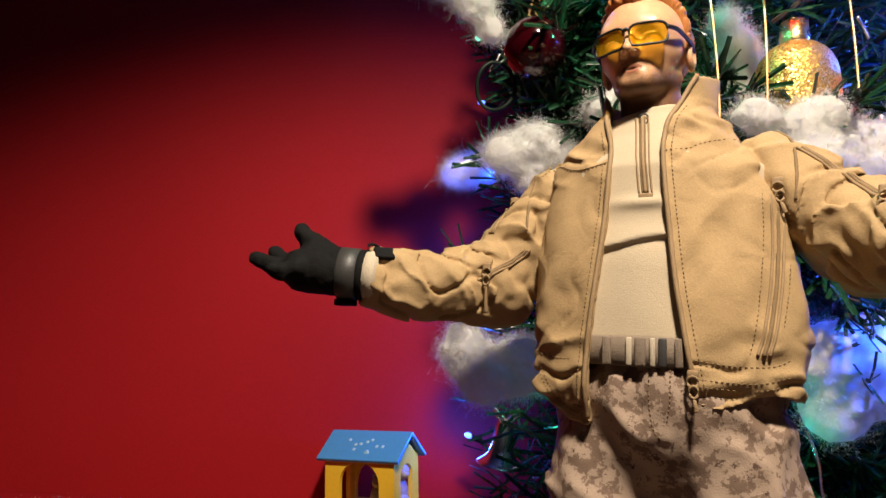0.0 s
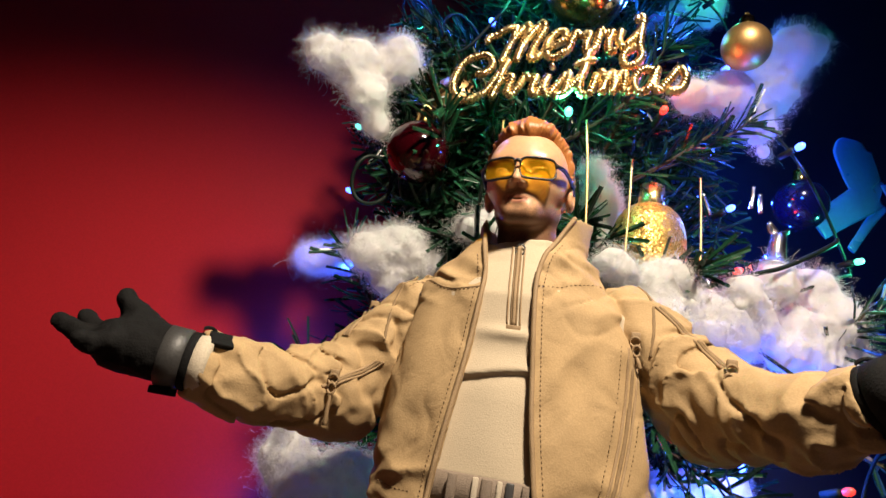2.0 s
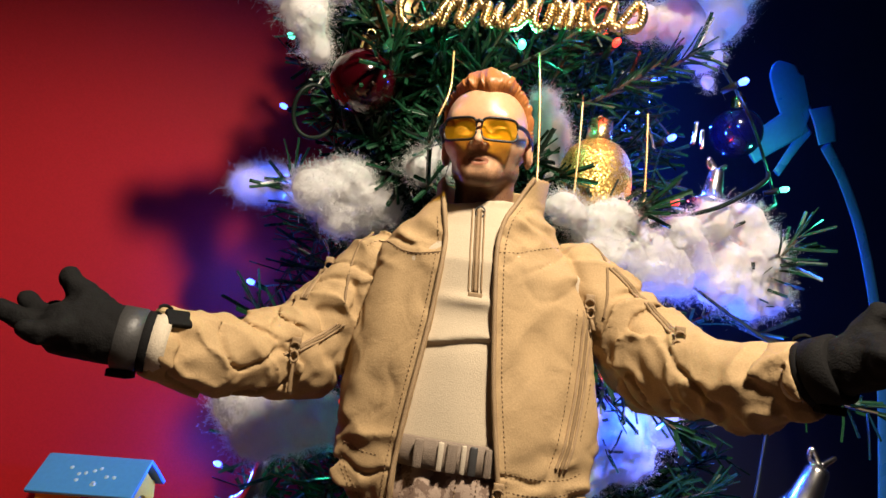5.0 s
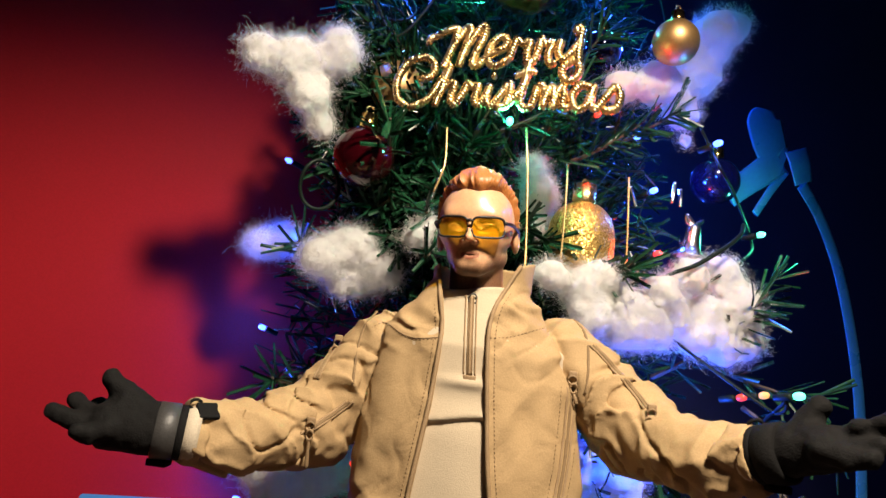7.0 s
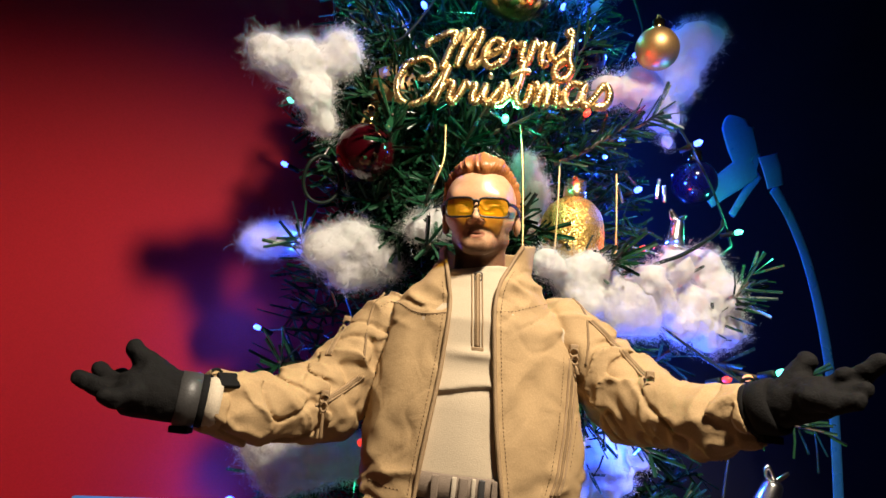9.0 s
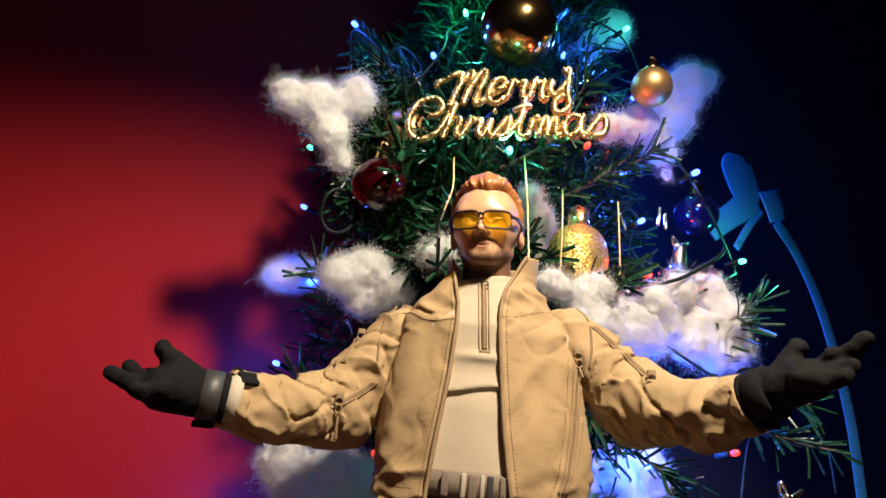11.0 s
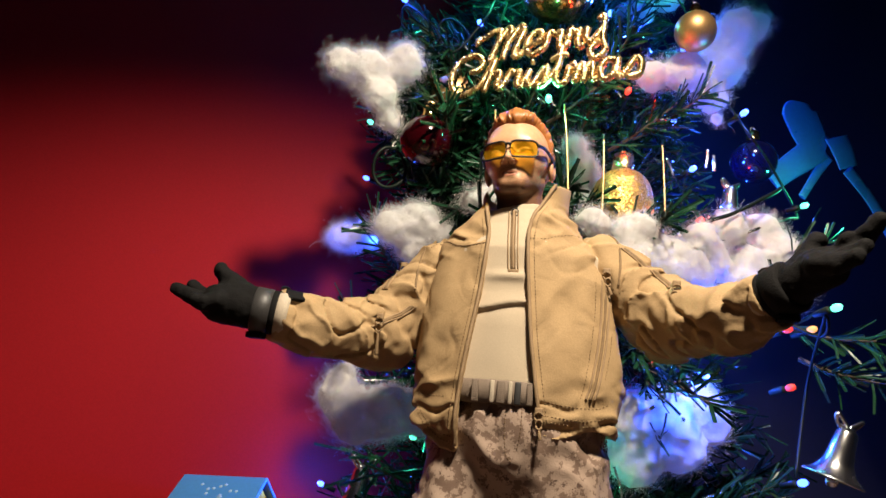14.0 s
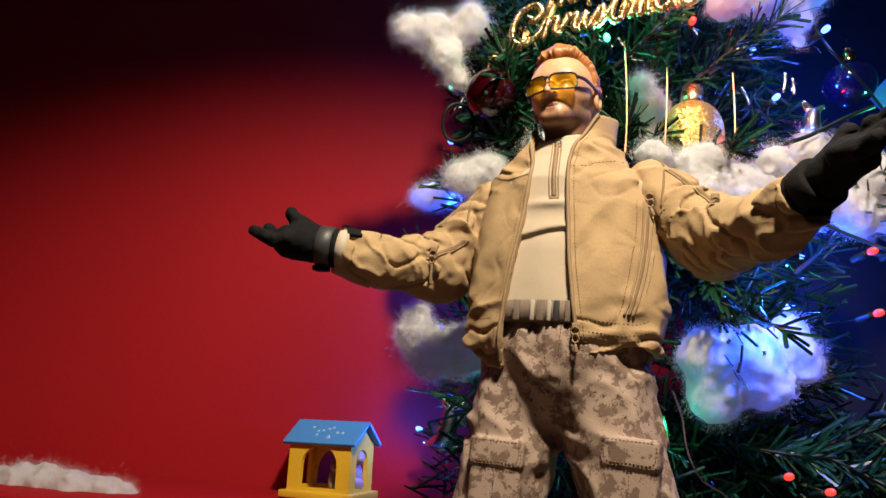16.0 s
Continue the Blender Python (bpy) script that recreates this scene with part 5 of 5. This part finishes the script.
wire = smooth_path([(0.015, 0.437, 0.383), (0.03, 0.39, 0.41), (0.022, 0.366, 0.447), (0.04, 0.345, 0.425), (0.055, 0.335, 0.400), (0.075, 0.33, 0.43), (0.097, 0.366, 0.480), (0.15, 0.345, 0.50), (0.222, 0.336, 0.497), (0.25, 0.33, 0.43), (0.222, 0.262, 0.352), (0.25, 0.272, 0.335), (0.287, 0.292, 0.315), (0.26, 0.27, 0.300), (0.215, 0.255, 0.278), (0.19, 0.27, 0.262), (0.23, 0.225, 0.220), (0.22, 0.206, 0.225), (0.25, 0.25, 0.20), (0.235, 0.245, 0.150)], 10)
tagged(new("light_string_wire", quads_mesh("light_string_wire", [(tube(wire, 0.0009, 6), WIRE)])), "thin dark green wire of the light string", "wire")
ring = [(0.022 + 0.010 * math.cos(a), 0.326 + 0.002 * math.sin(2 * a), 0.306 + 0.013 * math.sin(a)) for a in np.linspace(0, 2 * math.pi, 28, endpoint=False)]
tagged(new("wire_loop", quads_mesh("wire_loop", [(tube(ring, 0.0011, 6, True), WIRE)])), "loop of dark wire beside the red bauble", "wire")

ring = [(0.060 + 0.012 * math.cos(a), 0.360 + 0.003 * math.sin(2 * a), 0.432 + 0.011 * math.sin(a)) for a in np.linspace(0, 2 * math.pi, 28, endpoint=False)]
tagged(new("wire_loop", quads_mesh("wire_loop", [(tube(ring, 0.0010, 6, True), WIRE)])), "loop of dark wire above the gold lettering", "wire")
bend = smooth_path([(0.181, 0.258, 0.272), (0.190, 0.252, 0.280), (0.205, 0.250, 0.287), (0.224, 0.250, 0.299), (0.240, 0.256, 0.309), (0.252, 0.266, 0.317)], 8)
tagged(new("light_wire", quads_mesh("light_wire", [(tube(bend, 0.0012, 6), WIRE)])), "dark twisted wire lying over cotton wool", "wire")
bulb((0.077, 0.296, 0.317), SILVER, "tiny unlit clear bulb beside the head", (-0.3, -0.5, 0.6))


def bead_string(points, label):
    s = Soup()
    p = smooth_path(points, 10)
    run = np.concatenate([[0], np.cumsum(np.linalg.norm(np.diff(p, axis=0), axis=1))])
    t = np.arange(0, run[-1], 0.0009)
    q = np.stack([np.interp(t, run, p[:, k]) for k in range(3)], 1)
    r = np.where(np.arange(len(t)) % 2 == 0, 0.00075, 0.00034)
    return tagged(new("bead_string", quads_mesh("bead_string", [(tube(q, r, 6), GOLD_MATTE)])), label, "bead string", "gold bead strings")


for pts in ([(0.1365, 0.272, 0.330), (0.1360, 0.270, 0.310), (0.1350, 0.268, 0.290), (0.1335, 0.266, 0.270)], [(0.1735, 0.270, 0.330), (0.1735, 0.268, 0.310), (0.1730, 0.266, 0.290), (0.1715, 0.264, 0.272)],
            [(0.1120, 0.275, 0.345), (0.1125, 0.270, 0.32), (0.1120, 0.264, 0.29), (0.110, 0.258, 0.268)], [(0.075, 0.29, 0.34), (0.074, 0.285, 0.32), (0.070, 0.285, 0.305)]):
    bead_string(pts, "thin gold bead string hanging from the tree")

chain = bead_string([(0.1305, 0.238, 0.147), (0.1371, 0.243, 0.1356), (0.1436, 0.252, 0.1207), (0.1548, 0.262, 0.1081), (0.1719, 0.272, 0.1005), (0.19, 0.28, 0.085)], "silver bead chain hanging beside the figure's hip")
chain.data.materials.clear()
chain.data.materials.append(SILVER)


def foil_strip(place, turn, length):
    """A short folded strip of silver foil."""
    p = smooth_path([(0, 0, -length / 2), (0.0006, 0.0004, 0), (0, 0, length / 2)], 4)
    ob = new("foil_strip", quads_mesh("foil_strip", [(tube(p, 0.0011, 5, False, 0.4), SILVER)]))
    ob.matrix_world = Matrix.Translation(place) @ pose(0, 0, 0, *turn)
    return tagged(ob, "short bright strip of silver foil among the needles", "tinsel", "foil strips in the tree")


for spot, turn, length in (((0.1871, 0.283, 0.3241), (0, -25, 0), 0.012), ((0.0210, 0.328, 0.3200), (0, 30, 0), 0.011), ((0.2020, 0.268, 0.3270), (0, 5, 0), 0.012), ((0.2070, 0.268, 0.3250), (0, -4, 0), 0.010), ((0.0720, 0.290, 0.3080), (0, 12, 0), 0.012), ((0.0440, 0.352, 0.245), (0, -30, 0), 0.010), ((0.105, 0.29, 0.352), (0, -70, 0), 0.010)):
    foil_strip(spot, turn, length)

# ---- clear plastic strap with a knot, coloured as if blue-lit, beside the tree ----
strap = thing("blue_lit_strap", "clear glossy plastic strap with a bow, coloured as lit by blue bulbs, hanging beside the tree", "strap", Matrix.Translation((0.335, 0.31, 0.2)))


def ribbon(points, widths, thick=0.0012):
    p = smooth_path(points, 10)
    n = len(p)
    w = np.interp(np.linspace(0, 1, n), np.linspace(0, 1, len(widths)), widths)
    d = np.gradient(p, axis=0)
    d /= np.linalg.norm(d, axis=1)[:, None]
    side = np.cross(d, (0, 1.0, 0))
    side /= np.linalg.norm(side, axis=1)[:, None] + 1e-9
    v, f = tube(p, 1.0, 12)
    a = np.arange(12) * math.pi / 6
    sec = p[:, None] + (np.cos(a)[None] * w[:, None])[..., None] * side[:, None] + (np.sin(a) * thick)[None, :, None] * np.array((0, 1.0, 0))
    return np.concatenate([sec.reshape(-1, 3), p[:1], p[-1:]]), f


for nm, pts, ws in (("loop", [(-0.024, 0, 0.211), (-0.0235, 0, 0.203), (-0.018, 0, 0.190), (-0.012, 0, 0.180), (-0.004, 0, 0.177)], [0.008, 0.0165, 0.0160, 0.0140, 0.0125]), ("tail", [(-0.008, 0, 0.180), (-0.022, 0, 0.168), (-0.034, 0.002, 0.158), (-0.046, 0.004, 0.146)], [0.011, 0.0100, 0.009, 0.007]),
                    ("knot", [(0.004, -0.003, 0.188), (0.008, -0.004, 0.178), (0.013, -0.003, 0.166)], [0.011, 0.0105, 0.009]), ("tail", [(0.002, 0.003, 0.174), (-0.008, 0.004, 0.160), (-0.020, 0.006, 0.140)], [0.004, 0.0035, 0.003]),
                    ("stem", [(0.015, 0, 0.166), (0.034, 0, 0.146), (0.052, 0, 0.118), (0.066, 0, 0.085), (0.078, 0, 0.045), (0.086, 0, 0.000), (0.094, 0, -0.1), (0.096, 0, -0.199)], [0.0055, 0.0050, 0.0052, 0.0054, 0.0056, 0.0058, 0.006, 0.006])):
    part(nm, quads_mesh(nm, [(ribbon(pts, ws), BLUE_LIT_PLASTIC)]), strap)

# ---- toy house on the ledge ----
def arch_wall(w, hgt, aw, ah, base, gable, t):
    """A wall with an arched opening, standing on y = 0, thickness t."""
    bm = bmesh.new()
    pts = [(-aw, base)] + [(-aw * math.cos(a), ah + aw * 0.9 * math.sin(a)) for a in np.linspace(0, math.pi, 13)] + [(aw, base)]
    outer = [(-w, 0), (w, 0), (w, hgt)] + ([(0, gable)] if gable else []) + [(-w, hgt)]
    vo = [bm.verts.new((x, 0, z)) for x, z in outer]
    vi = [bm.verts.new((x, 0, z)) for x, z in pts]
    eo = [bm.edges.new((vo[k], vo[(k + 1) % len(vo)])) for k in range(len(vo))]
    ei = [bm.edges.new((vi[k], vi[(k + 1) % len(vi)])) for k in range(len(vi))]
    bmesh.ops.triangle_fill(bm, use_beauty=True, use_dissolve=False, edges=eo + ei)
    ext = bmesh.ops.extrude_face_region(bm, geom=list(bm.faces))
    bmesh.ops.translate(bm, vec=(0, t, 0), verts=[q for q in ext["geom"] if isinstance(q, bmesh.types.BMVert)])
    bmesh.ops.recalc_face_normals(bm, faces=bm.faces)
    return bm


def bm_part(name, bm, mat, parent, m=None, label=""):
    me = bpy.data.meshes.new(name)
    bm.to_mesh(me)
    bm.free()
    me.materials.append(mat)
    ob = part(name, me, parent, label)
    if m is not None:
        ob.matrix_basis = m
    return ob


HOUSE = pose(-0.0425, 0.4600, 0.0535, 0, -4, -24) @ Matrix.Scale(1.07, 4)
house = thing("toy_house", "yellow plastic toy house with arched openings and a blue roof", "toy house", HOUSE)
HW, HD, HH, HG = 0.0245, 0.0165, 0.038, 0.051
part("base", quads_mesh("base", [(box(0, 0, 0.0025, HW + 0.004, HD + 0.004, 0.0025, 0.0008), TOY_YELLOW)]), house)
for y, turn, half in ((-HD, 0, 0.0140), (HD, 180, 0.0205)):
    bm_part("wall", arch_wall(HW, HH, half, 0.0365 - half, 0.0075, 0, 0.003), TOY_YELLOW, house, pose(0, y, 0, 0, 0, turn))
for x, turn in ((HW, 90), (-HW, -90)):
    bm_part("wall", arch_wall(HD - 0.0031, HH, 0.0080, 0.0260, 0.0075, HG - 0.003, 0.003), TOY_YELLOW, house, pose(x, 0, 0, 0, 0, turn))
slope = math.degrees(math.atan2(HG - HH, HD))
roof = part("roof", quads_mesh("roof", [(moved(box(0, 0, 0, HW + 0.0045, 0.0125, 0.0012, 0.0005), pose(0, sy * 0.0098, HH + 0.0058, sy * -slope, 0, 0)), TOY_BLUE) for sy in (-1, 1)], False), house, "sky blue pitched roof")
rnd = random.Random(3)
for k in range(11):
    x, d = rnd.uniform(-0.012, 0.014), rnd.uniform(-0.007, 0.006)
    part("printed_dot", quads_mesh("printed_dot", [(moved(lathe([(0.0001, 0.0002), (0.0011, 0.0002), (0.0012, 0.0)], 8), pose(0, -0.0098, HH + 0.0058, slope, 0, 0) @ Matrix.Translation((x, d, 0.0012))), TOY_PALE)]), roof)


def toy_animal(place, turn, size, label):
    s = Soup()
    for c, r in (((0, 0, 0.42), (0.30, 0.24, 0.42)), ((0, -0.16, 0.95), (0.24, 0.22, 0.22)), ((0, -0.34, 0.90), (0.10, 0.12, 0.09)), ((-0.15, -0.12, 1.16), (0.06, 0.05, 0.12)), ((0.15, -0.12, 1.16), (0.06, 0.05, 0.12)), ((0, -0.22, 0.2), (0.24, 0.12, 0.2))):
        s.put(*moved(lathe(ball_profile(1.0, 10), 14), Matrix.Translation(Vector(c) * size) @ Matrix.Diagonal((r[0] * size, r[1] * size, r[2] * size, 1))), TOY_GREY)
    ob = new("toy_figurine", s.mesh("toy_figurine"))
    ob.matrix_world = HOUSE @ pose(*place, 0, 0, turn)
    return tagged(ob, label, "figurine", "figurines in the toy house")


toy_animal((0.003, 0.002, 0.005), 30, 0.0165, "small grey plastic figurine sitting inside the toy house")
toy_animal((0.0170, 0.002, 0.005), 60, 0.024, "taller grey plastic figurine inside the toy house")
